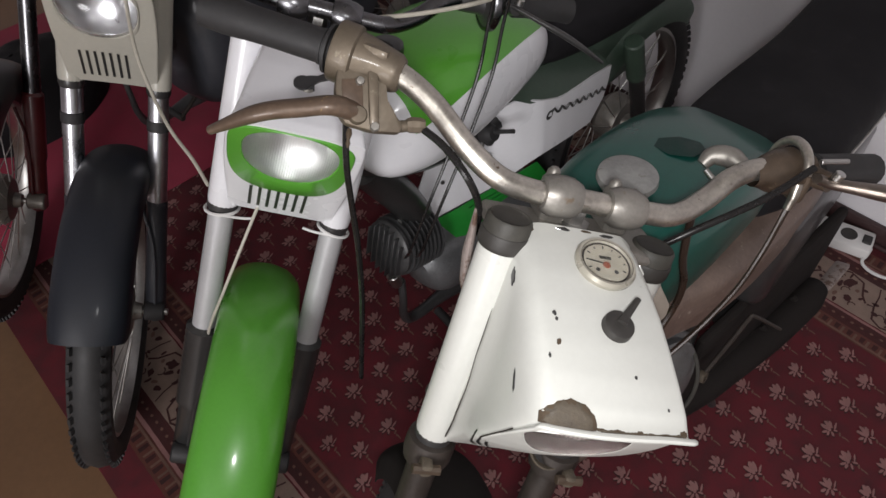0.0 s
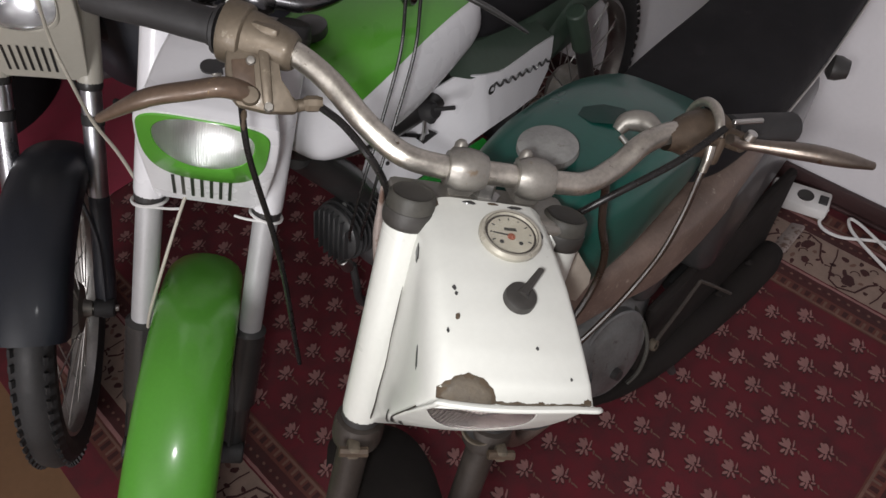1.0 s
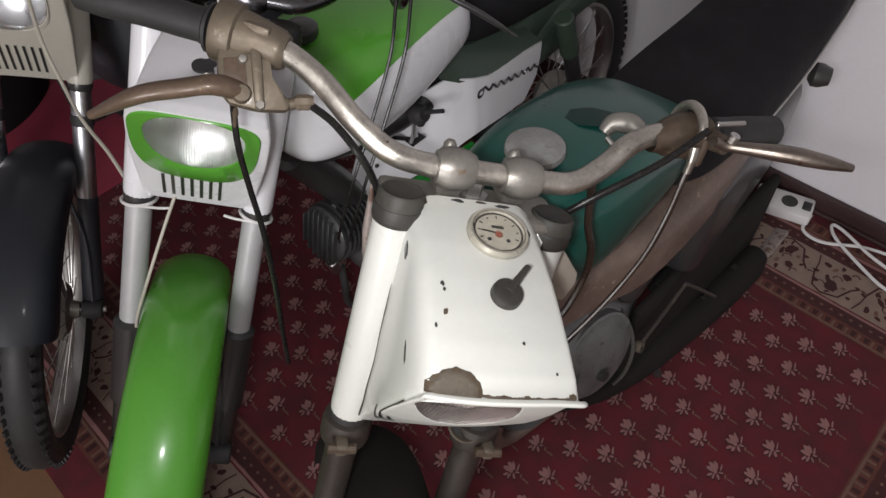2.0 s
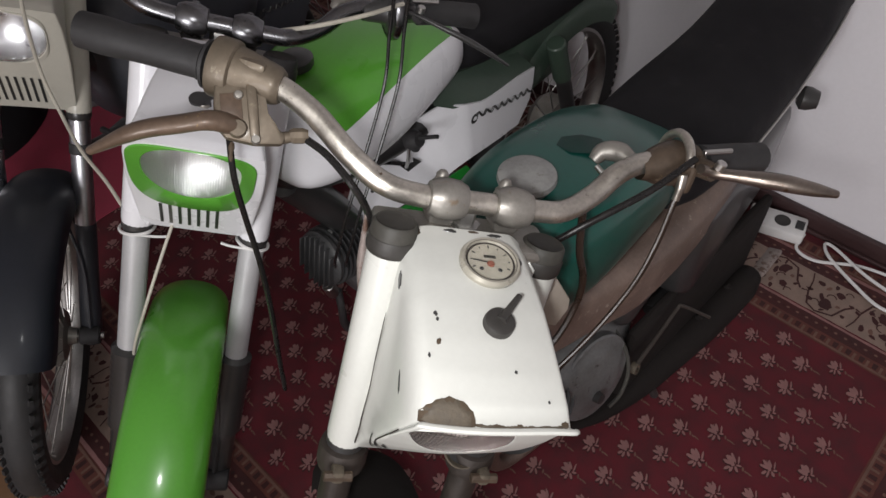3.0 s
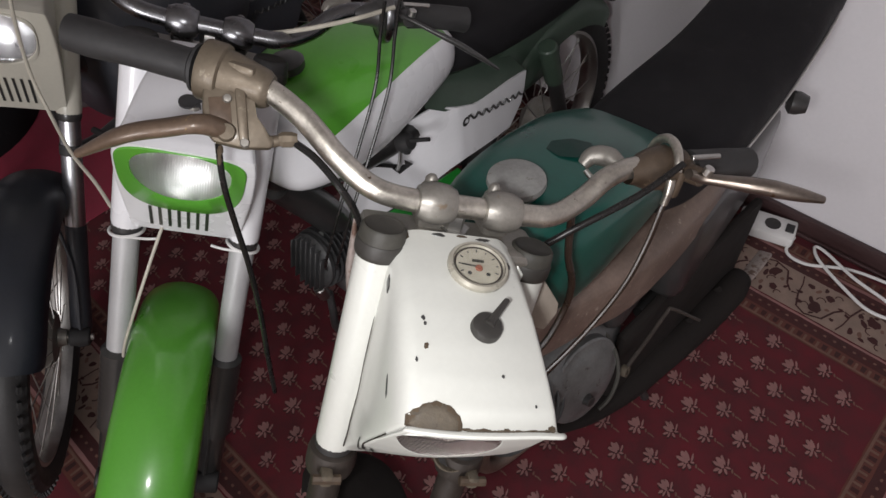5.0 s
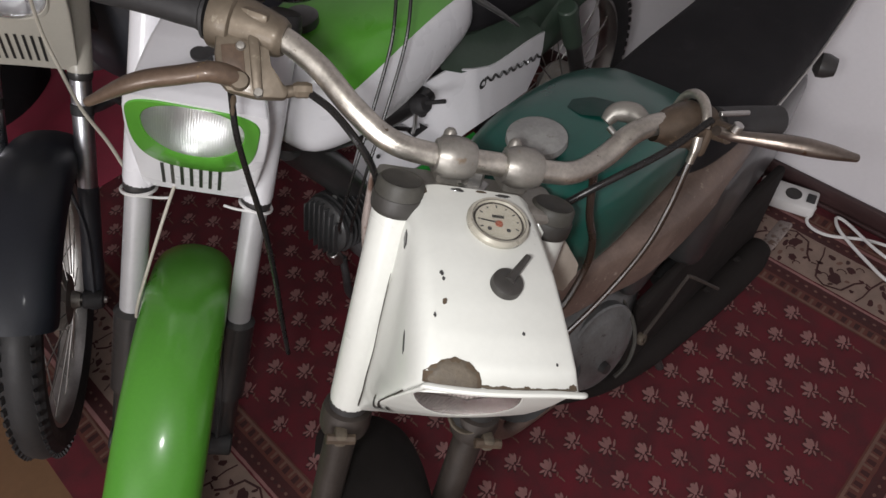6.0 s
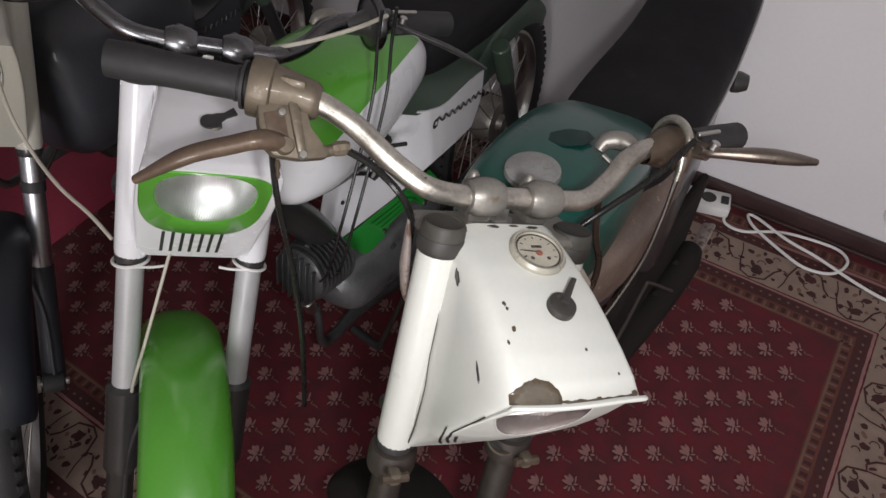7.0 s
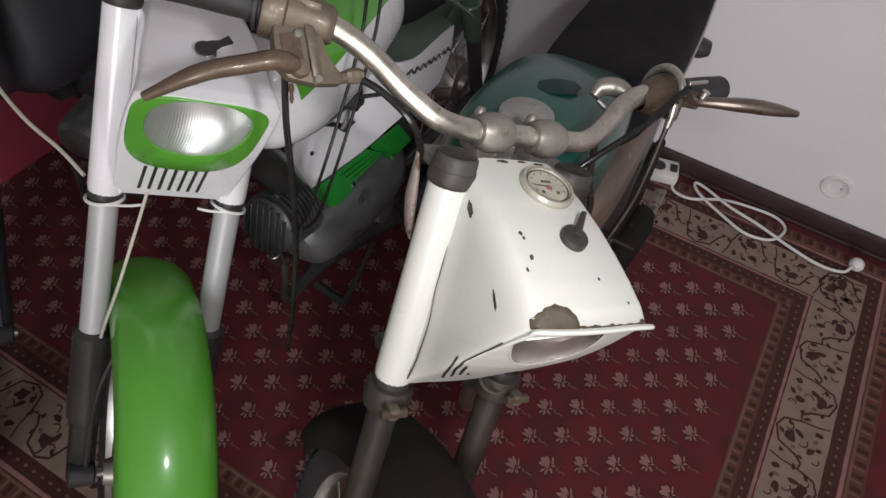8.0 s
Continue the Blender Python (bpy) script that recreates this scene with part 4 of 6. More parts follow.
    for s in (-1, 1):
        part("mudguard_stay", sweep([(s * 0.046, 0.045, axle_a + fender_r * 0.7), (s * 0.07, 0.05, axle_a + 0.15), (s * 0.075, 0.05, axle_a)], 0.004, 6, 4, m), C["leg"], g)
    m = m @ Matrix(((1, C.get("skew", 0.0), 0, 0), (0, 1, 0, 0), (0, 0, 1, 0), (0, 0, 0, 1))) @ Matrix.Translation((-0.03 * C.get("skew", 0.0), 0, 0))
    body = cowling(root, m, C["cover"], C["style"])
    headlight(root, m, C["bezel"], C["style"], C.get("mirror", MIRROR))
    return body


def speedometer(cowl, m, v=0.098, s=0.12):
    p = cowl_at(v, s)
    du, dv = cowl_at(v, 0.1) - cowl_at(v, -0.1), cowl_at(v - 0.04, 0) - cowl_at(v + 0.04, 0)
    up = dv.cross(du)
    up = up if up.z > 0 else -up
    zx, zy, zz = Vector((1, 0, 0)), dv.normalized(), up.normalized()
    k = m @ Matrix(((zx.x, zy.x, zz.x, p.x), (zx.y, zy.y, zz.y, p.y), (zx.z, zy.z, zz.z, p.z), (0, 0, 0, 1)))
    dial = part("speedometer", lathe([(0.0265, -0.004), (0.0300, 0.0), (0.0305, 0.004), (0.0285, 0.0072), (0.0255, 0.0068), (0.0245, 0.004), (0.0245, 0.0), (0.0265, -0.004)], k, 40), CREAM_BEZEL, cowl, "cream speedometer with a metal bezel")
    part("dial_face", lathe([(0, 0.0030), (0.025, 0.0030)], k, 36), CREAM_DIAL, dial, "cream dial face")
    part("dial_boss", lathe([(0, 0.0048), (0.0035, 0.0046), (0.004, 0.003)], k @ Matrix.Translation((0, -0.003, 0)), 14), RED_MARK, dial, "red needle boss")
    part("needle", rbox(0.019, 0.0012, 0.0008, 0, k @ Matrix.Translation((-0.008, -0.001, 0.0042)) @ pose(0, 0, 0, 0, 0, -8)), BLACK, dial)
    part("dial_ring", lathe([(0.0225, 0.0031), (0.0246, 0.0036), (0.0255, 0.0066), (0.0262, 0.0072)], k, 40), RUST_DARK, dial, "dark ring inside the bezel")
    part("odometer", rbox(0.012, 0.0034, 0.0006, 0, k @ Matrix.Translation((0.0, 0.006, 0.0033))), CAP_GREY, dial)
    for i in range(9):
        a = radians(205 - 230 * i / 8)
        part("scale_mark", rbox(0.0034 if i % 2 == 0 else 0.002, 0.0013, 0.0005, 0, k @ pose(0.019 * math.cos(a), 0.019 * math.sin(a), 0.0033, 0, 0, math.degrees(a))), BLACK, dial)
    for x in (-0.010, 0.0085):
        part("tell_tale", lathe([(0, 0.0042), (0.0022, 0.0036), (0.0022, 0.003)], k @ Matrix.Translation((x, -0.010, 0)), 10), BLACK, dial)
    g = part("glass", lathe([(0, 0.0062), (0.0252, 0.0060)], k, 30), CLEAR, dial)
    g.visible_shadow = False
    return k


def ignition_key(cowl, m, v, angle, s=0.0, style=HOODED):
    p = cowl_at(v, s, style)
    dv = (cowl_at(v - 0.03, s, style) - cowl_at(v + 0.03, s, style)).normalized()
    up = Vector((0, -dv.z, dv.y))
    up = up if up.z > 0 else -up
    k = m @ Matrix(((1, dv.x, up.x, p.x), (0, dv.y, up.y, p.y), (0, dv.z, up.z, p.z), (0, 0, 0, 1))) @ pose(0, 0, 0, 0, 0, angle)
    sw = part("light_switch", lathe([(0, 0.0085), (0.011, 0.0085), (0.0138, 0.007), (0.0145, 0.003), (0.0145, -0.002)], k, 28), RUBBER_OLD, cowl, "round dark switch with a lever")
    part("switch_lever", sweep([(0, 0, 0.0075), (0, 0.014, 0.009), (0, 0.033, 0.0105)], [0.006, 0.0042, 0.0036, 0.003], 10, 4, k, False, 0.8), RUBBER_OLD, sw)


def flat_key(cowl, m, v, s, angle, style):
    """A flat black key standing in a lock on the cowl."""
    p = cowl_at(v, s, style)
    dv = (cowl_at(v - 0.03, s, style) - cowl_at(v + 0.03, s, style)).normalized()
    up = Vector((0, -dv.z, dv.y))
    up = up if up.z > 0 else -up
    k = m @ Matrix(((1, dv.x, up.x, p.x), (0, dv.y, up.y, p.y), (0, dv.z, up.z, p.z), (0, 0, 0, 1)))
    lock = part("ignition_lock", lathe([(0, 0.004), (0.007, 0.004), (0.008, 0.002), (0.008, -0.002)], k, 20), CAST, cowl, "small round ignition lock")
    q = k @ Matrix.Translation((0.004, 0, 0.013)) @ pose(0, 0, 0, 0, -10, angle)
    outline = [(-0.012 + 0.0105 * math.cos(radians(a)), 0.0105 * math.sin(radians(a))) for a in range(45, 316, 18)] + [(0.0, -0.006), (0.008, -0.0035), (0.021, -0.004), (0.022, 0.007), (0.008, 0.004), (0.0, 0.007)]
    bm = bmesh.new()
    lo, hi = [[bm.verts.new(q @ Vector((x, y, z))) for x, y in outline] for z in (-0.0015, 0.0015)]
    bm.faces.new(hi)
    bm.faces.new(lo[::-1])
    for i in range(len(lo)):
        bm.faces.new((lo[i], lo[(i + 1) % len(lo)], hi[(i + 1) % len(hi)], hi[i]))
    part("key", join(bm, rbox(0.006, 0.003, 0.013, 0.001, q @ Matrix.Translation((-0.002, -0.003, -0.0075)))), RUBBER, lock, "flat black key")


def chip(cowl, m, v, s, rv, rs, mat, seed, lift=0.0007, rot=0.0, vmax=0.99, n=18, rough=0.22, smin=-1.0):
    """A paint chip: an irregular thin patch lying on the cowl's skin."""
    rnd = random.Random(seed)
    ph = [1 + rnd.uniform(-rough, rough) for _ in range(n)]
    bm = bmesh.new()
    rings = []
    for k in (1.0, 0.84, 0.67, 0.5, 0.33, 0.16):
        ring = []
        for i in range(n):
            a = 2 * math.pi * i / n
            dx, dy = rs * k * ph[i] * math.cos(a), rv * k * ph[i] * math.sin(a)
            dx, dy = dx * math.cos(rot) - dy * math.sin(rot), dx * math.sin(rot) + dy * math.cos(rot)
            vv, ss = min(vmax, v + dy), max(smin, s + dx)
            p = cowl_at(vv, ss)
            nr = (cowl_at(vv + 0.004, ss) - p).cross(cowl_at(vv, ss + 0.01) - p)
            nr = nr.normalized()
            if nr.dot(p - Vector((0, p.y * 0.55, p.z - 0.05))) < 0:
                nr = -nr
            ring.append(bm.verts.new(m @ (p + nr * (lift if k < 1 else 0.0002))))
        rings.append(ring)
    for a, b in zip(rings, rings[1:]):
        for i in range(n):
            bm.faces.new((a[i], a[(i + 1) % n], b[(i + 1) % n], b[i]))
    bm.faces.new(rings[-1])
    part("paint_chip", bm, mat, cowl)


def tank(root, pts, mat, name="fuel_tank", label="", n=28, p=2.6):
    """A tank as a loft: stations (x, y centre, z bottom, z top, half-width, fullness)."""
    rings = []
    for x, yc, z0, z1, w in pts:
        zc, h = (z0 + z1) / 2, (z1 - z0) / 2
        rings.append([Vector((x, yc + a, zc + b)) for a, b in superellipse(w, h, p, n)])
    rings = [[sum(rings[0], Vector()) / n]] + rings + [[sum(rings[-1], Vector()) / n]]
    bm = bmesh.new()
    V = [[bm.verts.new(q) for q in r] for r in rings]
    for a, b in zip(V, V[1:]):
        for k in range(n):
            q = list(dict.fromkeys([a[k % len(a)], a[(k + 1) % len(a)], b[(k + 1) % len(b)], b[k % len(b)]]))
            if len(q) > 2:
                bm.faces.new(q)
    return part(name, bm, mat, root, label, 50)


def smooth_stations(st, n=4):
    return [tuple(v) for v in spline_n(st, n)]


def spline_n(st, n):
    st = [np.array(s, float) for s in st]
    st = [2 * st[0] - st[1]] + st + [2 * st[-1] - st[-2]]
    out = []
    for i in range(1, len(st) - 2):
        for k in range(n):
            t = k / n
            a, b, c, d = st[i - 1], st[i], st[i + 1], st[i + 2]
            out.append(0.5 * (2 * b + (c - a) * t + (2 * a - 5 * b + 4 * c - d) * t * t + (3 * b - 3 * c + d - a) * t ** 3))
    return out + [st[-2]]


def saddle(root, st, label):
    seat = tank(root, smooth_stations(st, 4), VINYL, "seat", label, 32, 3.4)
    return seat


def rear_wheel(root, x, radius, C, y=0.0, span=(-5, 150), rail=True):
    plane = Matrix.Translation((x, y, radius)) @ Matrix(((1, 0, 0, 0), (0, 0, 1, 0), (0, 1, 0, 0), (0, 0, 0, 1)))
    wheel(root, plane, radius, RUBBER, C["rim"])
    f = fender(root, plane, radius + 0.03, *span, C["fender_half"], C["rear_fender"], C["rear_label"])
    return plane, f


BASE = dict(bar=CHROME, bar_label="pitted chrome handlebar", clamp=CAST, bracket=BRACKET, lever=BRASSY, lever_left=LEVER_GREY, lever_label="worn brown brake lever", drum=DRUM, yoke=CAST, cap=CAP_GREY, cap_band=RUBBER_OLD, cover=WHITE_OLD, frame=BLACK, tube=STEEL,
            tube_label="bare metal fork tube", leg=BLACK, leg_label="black fork leg", leg_r=0.024, rib=0.0, rim=STEEL, fender=BLACK, fender_half=0.062, fender_label="black front mudguard", bezel=WHITE_OLD, style=OPEN, fork_u=0.081,
            rear_fender=BLACK, rear_label="black rear mudguard")


def moped_root(x, y, yaw, label):
    r = new("moped")
    r.matrix_world = pose(x, y, 0.0, 0, 0, yaw)
    return tagged(r, label, "moped", group="mopeds in the row")


# ---- old moped with the teal tank ----
def teal_moped():
    root = moped_root(0.464, 0.331, 5, "old moped with chipped white headlight cowl and teal tank")
    m = steering(0.966, 27, 48)
    C = dict(BASE, style=HOODED, arched=True, mirror=MIRROR_OLD, fork_u=0.0775, cap_slip=0.006, offset=-0.010, skew=-0.05, fender=SOOT, fender_label="dull black front mudguard", tube=RUST_DARK, leg=RUST_DARK, leg_label="rusty fork leg")
    cowl = front_end(root, m, C, axle_a=-0.765, fender_span=(20, 150))
    fork = m
    m = m @ Matrix.Translation((-0.010, 0, 0)) @ Matrix(((1, -0.05, 0, 0), (0, 1, 0, 0), (0, 0, 1, 0), (0, 0, 0, 1))) @ Matrix.Translation((0.0015, 0, 0))
    for s in (-1, 1):
        k = fork @ Matrix.Translation((-0.010 + s * 0.0775, 0.028, 0))
        c = part("fork_clamp", lathe([(0.019, -0.30), (0.027, -0.302), (0.0285, -0.31), (0.0285, -0.326), (0.027, -0.333), (0.019, -0.335)], k, 22), RUST_DARK, root, "rusty clamp ring on the fork")
        part("clamp_ear", rbox(0.014, 0.02, 0.017, 0.004, k @ Matrix.Translation((s * 0.008, 0.031, -0.318))), RUST_PATCH, c)
        part("clamp_screw", cyl((s * 0.008 - 0.016, 0.036, -0.318), (s * 0.008 + 0.016, 0.036, -0.318), 0.006, k, 8), DRUM, c)
    horn = part("horn", lathe([(0.012, -0.012), (0.019, -0.004), (0.022, 0.0), (0.0235, 0.0), (0.0235, -0.004), (0.014, -0.016)], axis_z(fork @ Vector((0.05, 0.04, -0.296)), fork @ Vector((0.05, 0.05, -0.286)) - fork @ Vector((0.05, 0.04, -0.296))), 22), RUST_PATCH, root, "small rusty horn under the cowl")
    part("horn_mouth", lathe([(0, -0.006), (0.019, -0.006)], axis_z(fork @ Vector((0.05, 0.04, -0.296)), fork @ Vector((0.05, 0.05, -0.286)) - fork @ Vector((0.05, 0.04, -0.296))), 20), BLACK, horn)
    part("head_plate", sweep([(-0.110, -0.012, -0.028), (-0.106, -0.012, -0.055), (-0.103, -0.012, -0.085), (-0.098, -0.01, -0.115), (-0.094, -0.008, -0.132)], [0.002, 0.010, 0.0145, 0.013, 0.003], 14, 6, fork, False, 0.4), FLAKED, root, "flaking rusty plate beside the fork")
    bm = bmesh.new()
    flange = [(0.092, -0.078), (0.112, -0.077), (0.137, -0.103), (0.139, -0.116), (0.131, -0.140), (0.092, -0.135)]
    lo, hi = [[bm.verts.new(fork @ Vector((u, n, a))) for u, a in flange] for n in (-0.006, 0.001)]
    bm.faces.new(hi)
    bm.faces.new(lo[::-1])
    for k in range(6):
        bm.faces.new((lo[k], lo[(k + 1) % 6], hi[(k + 1) % 6], hi[k]))
    bmesh.ops.bevel(bm, geom=list(bm.edges), offset=0.002, segments=2, affect="EDGES", profile=0.5)
    part("head_flange", bm, BEIGE, root, "dull beige flange of the steering head", 30)
    speedometer(cowl, m)
    ignition_key(cowl, m, 0.217, -38, 0.105)
    chip(cowl, m, 0.426, -0.38, 0.064, 0.245, RUST, 5, lift=0.0015, vmax=0.4345, n=36, rough=0.035, smin=-0.612)
    chip(cowl, m, 0.426, -0.38, 0.060, 0.232, RUST_PATCH, 3, lift=0.0021, vmax=0.4345, n=44, rough=0.06, smin=-0.603)
    for k in range(16):
        chip(cowl, m, 0.4325, -0.08 + 0.04 * k, 0.003 + 0.0035 * ((k * 7) % 5) / 5, 0.03, RUST_PATCH, 40 + k, vmax=0.4365)
    for v, s, rv, rs, sd in [(0.205, -0.47, 0.007, 0.026, 5), (0.216, -0.455, 0.006, 0.022, 7), (0.258, -0.45, 0.009, 0.03, 4), (0.285, -0.54, 0.007, 0.018, 9), (0.305, 0.2, 0.005, 0.016, 11), (0.012, -0.32, 0.009, 0.13, 13),
                             (0.012, 0.3, 0.008, 0.13, 15), (0.008, 0.0, 0.006, 0.1, 6), (0.13, -0.80, 0.028, 0.035, 17), (0.02, -0.66, 0.028, 0.07, 18), (0.085, 0.5, 0.012, 0.03, 19), (0.23, 0.62, 0.016, 0.016, 21), (0.245, 0.6, 0.01, 0.012, 23), (0.43, 0.05, 0.008, 0.05, 8),
                             (0.428, 0.2, 0.006, 0.03, 10), (0.432, 0.38, 0.007, 0.035, 12), (0.425, 0.52, 0.012, 0.04, 14), (0.36, -0.74, 0.04, 0.007, 25), (0.43, -0.1, 0.006, 0.08, 16), (0.365, 0.42, 0.005, 0.012, 29)]:
        chip(cowl, m, v, s, rv * 0.72, rs * 0.72, BLACK if sd % 2 else RUST, sd)
    # fuel tank, cap, plates
    t = tank(root, smooth_stations([(0.055, 0.03, 0.72, 0.83, 0.06), (0.09, 0.03, 0.695, 0.858, 0.092), (0.16, 0.028, 0.685, 0.866, 0.106), (0.26, 0.024, 0.685, 0.852, 0.108), (0.35, 0.02, 0.685, 0.825, 0.104), (0.42, 0.018, 0.69, 0.79, 0.09)], 4), TEAL, label="scratched teal fuel tank", p=3.5)
    part("tank_cap", lathe([(0, 0.014), (0.026, 0.013), (0.036, 0.009), (0.037, 0.002), (0.03, -0.01), (0, -0.01)], Matrix.Translation((0.135, 0.03, 0.877)) @ pose(0, 0, 0, 0, 4, 0), 32), CAP_METAL, t, "flat grey filler cap")
    part("dark_patch", lathe([(0, 0.0012), (0.02, 0.0011), (0.025, 0.0)], Matrix.Translation((0.25, 0.02, 0.8565)) @ pose(0, 0, 0, 0, 10, 30) @ Matrix.Diagonal((1.0, 1.35, 1.0, 1.0)), 7), DARK_TEAL, t, "dark bare patch")
    saddle(root, [(0.38, -0.004, 0.67, 0.75, 0.082), (0.43, -0.005, 0.665, 0.775, 0.105), (0.55, -0.013, 0.66, 0.772, 0.114), (0.75, -0.025, 0.655, 0.775, 0.109), (0.95, -0.024, 0.66, 0.80, 0.103), (1.08, -0.022, 0.67, 0.81, 0.098), (1.12, -0.015, 0.70, 0.79, 0.072)], "long black vinyl seat")
    part("seat_trim", sweep([(0.56, -0.128, 0.69), (0.7, -0.134, 0.70), (0.8, -0.134, 0.705), (1.0, -0.126, 0.72), (1.1, -0.10, 0.74)], 0.003, 8, 6), STEEL, root, "metal seat edge strip")
    # frame beam and lower frame
    tank(root, smooth_stations([(0.0, 0.0, 0.64, 0.74, 0.03), (0.1, 0.0, 0.58, 0.70, 0.05), (0.2, -0.005, 0.545, 0.67, 0.068), (0.3, -0.005, 0.518, 0.655, 0.096), (0.45, -0.005, 0.515, 0.645, 0.112), (0.62, -0.005, 0.53, 0.65, 0.112), (0.8, 0.0, 0.57, 0.67, 0.085), (1.05, 0.0, 0.60, 0.70, 0.05)], 3), RUSTY, "frame", "rust-brown pressed steel frame", p=4.5)
    part("toolbox", rbox(0.40, 0.236, 0.24, 0.03, Matrix.Translation((0.68, -0.006, 0.475)), 3), BLACK, root, "black side box under the seat")
    part("air_box", rbox(0.2, 0.15, 0.15, 0.03, Matrix.Translation((0.42, -0.004, 0.475)), 3), BLACK, root)
    # added black plate that keeps the gap below the side box dark
    part("gap_filler", rbox(0.52, 0.022, 0.27, 0.01, pose(0.60, -0.112, 0.235, 0, 2, -7)), SOOT, root, "black filler plate added to darken the gap")
    part("down_tube", sweep([(0.08, 0, 0.62), (0.12, 0, 0.45), (0.2, 0, 0.3)], 0.02, 12, 5), BLACK, root)
    # engine
    e = tank(root, smooth_stations([(0.12, 0.0, 0.30, 0.42, 0.045), (0.17, 0.0, 0.25, 0.46, 0.068), (0.26, 0.0, 0.22, 0.47, 0.075), (0.36, 0.0, 0.22, 0.42, 0.07), (0.43, 0.0, 0.25, 0.36, 0.05)], 3), ENGINE_GREY, "engine", "oily grey engine")
    part("side_cover", lathe([(0, 0.014), (0.05, 0.012), (0.068, 0.008), (0.078, 0.003), (0.084, 0.003), (0.087, 0.0), (0.087, -0.03)], axis_z((0.228, -0.072, 0.377), (-0.2, -1, 0.25)), 36), ENGINE_GREY, e, "round grey crankcase cover")
    part("cover_boss", lathe([(0, 0.012), (0.010, 0.011), (0.012, 0.0)], axis_z((0.215, -0.089, 0.35), (-0.2, -1, 0.25)), 14), BLACK, e)
    part("cylinder", cyl((0.16, 0, 0.36), (0.06, 0, 0.44), 0.055, None, 20), ENGINE, e)
    for i in range(6):
        part("cooling_fin", lathe([(0.05, -0.002), (0.075, -0.0015), (0.075, 0.0015), (0.05, 0.002)], axis_z((0.15 - 0.018 * i, 0, 0.368 + 0.0145 * i), (-0.1, 0, 0.08)), 24), ENGINE, e)
    part("kick_boss", lathe([(0.005, -0.006), (0.011, -0.006), (0.012, 0), (0.011, 0.006), (0.005, 0.006)], axis_z((0.318, -0.112, 0.33), (0, -1, 0.2)), 18), RUST_PATCH, e, "small ring on the kick shaft")
    part("kick_lever", sweep([(0.318, -0.112, 0.335), (0.39, -0.119, 0.365), (0.44, -0.124, 0.39), (0.452, -0.13, 0.39), (0.50, -0.174, 0.335)], [0.0042, 0.004, 0.0036, 0.003], 8, 5), RUST_DARK, root, "bent dull metal kick lever")
    part("exhaust_pipe", sweep([(0.05, 0.0, 0.40), (0.02, 0.0, 0.32), (0.06, -0.005, 0.25), (0.17, -0.032, 0.235)], 0.014, 12, 6), RUSTY, root)
    pipe = part("silencer", sweep([(0.16, -0.03, 0.24), (0.26, -0.065, 0.17), (0.36, -0.088, 0.14), (0.50, -0.115, 0.128), (0.66, -0.148, 0.122), (0.78, -0.166, 0.12), (0.84, -0.174, 0.118)], [0.014, 0.016, 0.026, 0.038, 0.041, 0.041, 0.041, 0.03], 20, 6), SOOT, root, "long black silencer beside the rear wheel")
    part("silencer_tail", rbox(0.14, 0.034, 0.012, 0.005, pose(0.893, -0.189, 0.114, -18, 4, -4)), FLAKED, pipe, "worn grey flattened tail")
    for x, y, z in ((0.62, -0.136, 0.162), (0.74, -0.152, 0.16)):
        part("silencer_bolt", lathe([(0, 0.008), (0.006, 0.008), (0.008, 0.005), (0.008, -0.004)], axis_z((x, y, z), (0, -0.4, 1)), 6), SOOT, pipe)
    rear_wheel(root, 0.86, 0.30, C)
    for y in (-0.09, 0.09):
        part("shock_absorber", cyl((0.74, y, 0.60), (0.80, y, 0.43), 0.022, None, 16), BLACK, root)
        part("swing_arm", sweep([(0.45, y * 0.8, 0.33), (0.86, y, 0.30)], 0.014, 10, 3), BLACK, root)
    ind = part("rear_indicator", lathe([(0, 0.03), (0.016, 0.028), (0.022, 0.012), (0.022, 0), (0.012, -0.008), (0, -0.008)], axis_z((0.825, -0.132, 0.635), (0.3, -1, 0)), 18), BLACK, root, "black round indicator lamp")
    part("indicator_stalk", sweep([(0.815, -0.05, 0.645), (0.825, -0.132, 0.635)], 0.006, 8, 2), BLACK, ind)
    # stand
    for y in (-1, 1):
        part("stand_leg", sweep([(0.42, y * 0.05, 0.24), (0.46, y * 0.1, 0.1), (0.48, y * 0.13, 0.012)], 0.01, 8, 4), BLACK, root)
    # cables
    m = fork
    part("brake_cable", sweep([(-0.178, -0.041, 0.026), (-0.155, -0.024, 0.018), (-0.13, -0.004, 0.0), (-0.108, -0.01, -0.03), (-0.095, -0.03, -0.07)], 0.0038, 8, 6, m), CABLE, root, "black control cable")
    part("throttle_cable", sweep([m @ Vector(q) for q in ((-0.248, -0.05, 0.018), (-0.238, -0.05, -0.03), (-0.222, -0.06, -0.08), (-0.202, -0.078, -0.14), (-0.18, -0.10, -0.22), (-0.16, -0.13, -0.31), (-0.14, -0.17, -0.40))], 0.0034, 8, 8), CABLE, root, "black control cable")
    part("clutch_cable", sweep([(0.225, -0.01, 0.08), (0.18, -0.0, 0.04), (0.12, 0.0, -0.01), (0.085, -0.01, -0.05)], 0.004, 10, 6, m), CABLE, root, "black control cable")
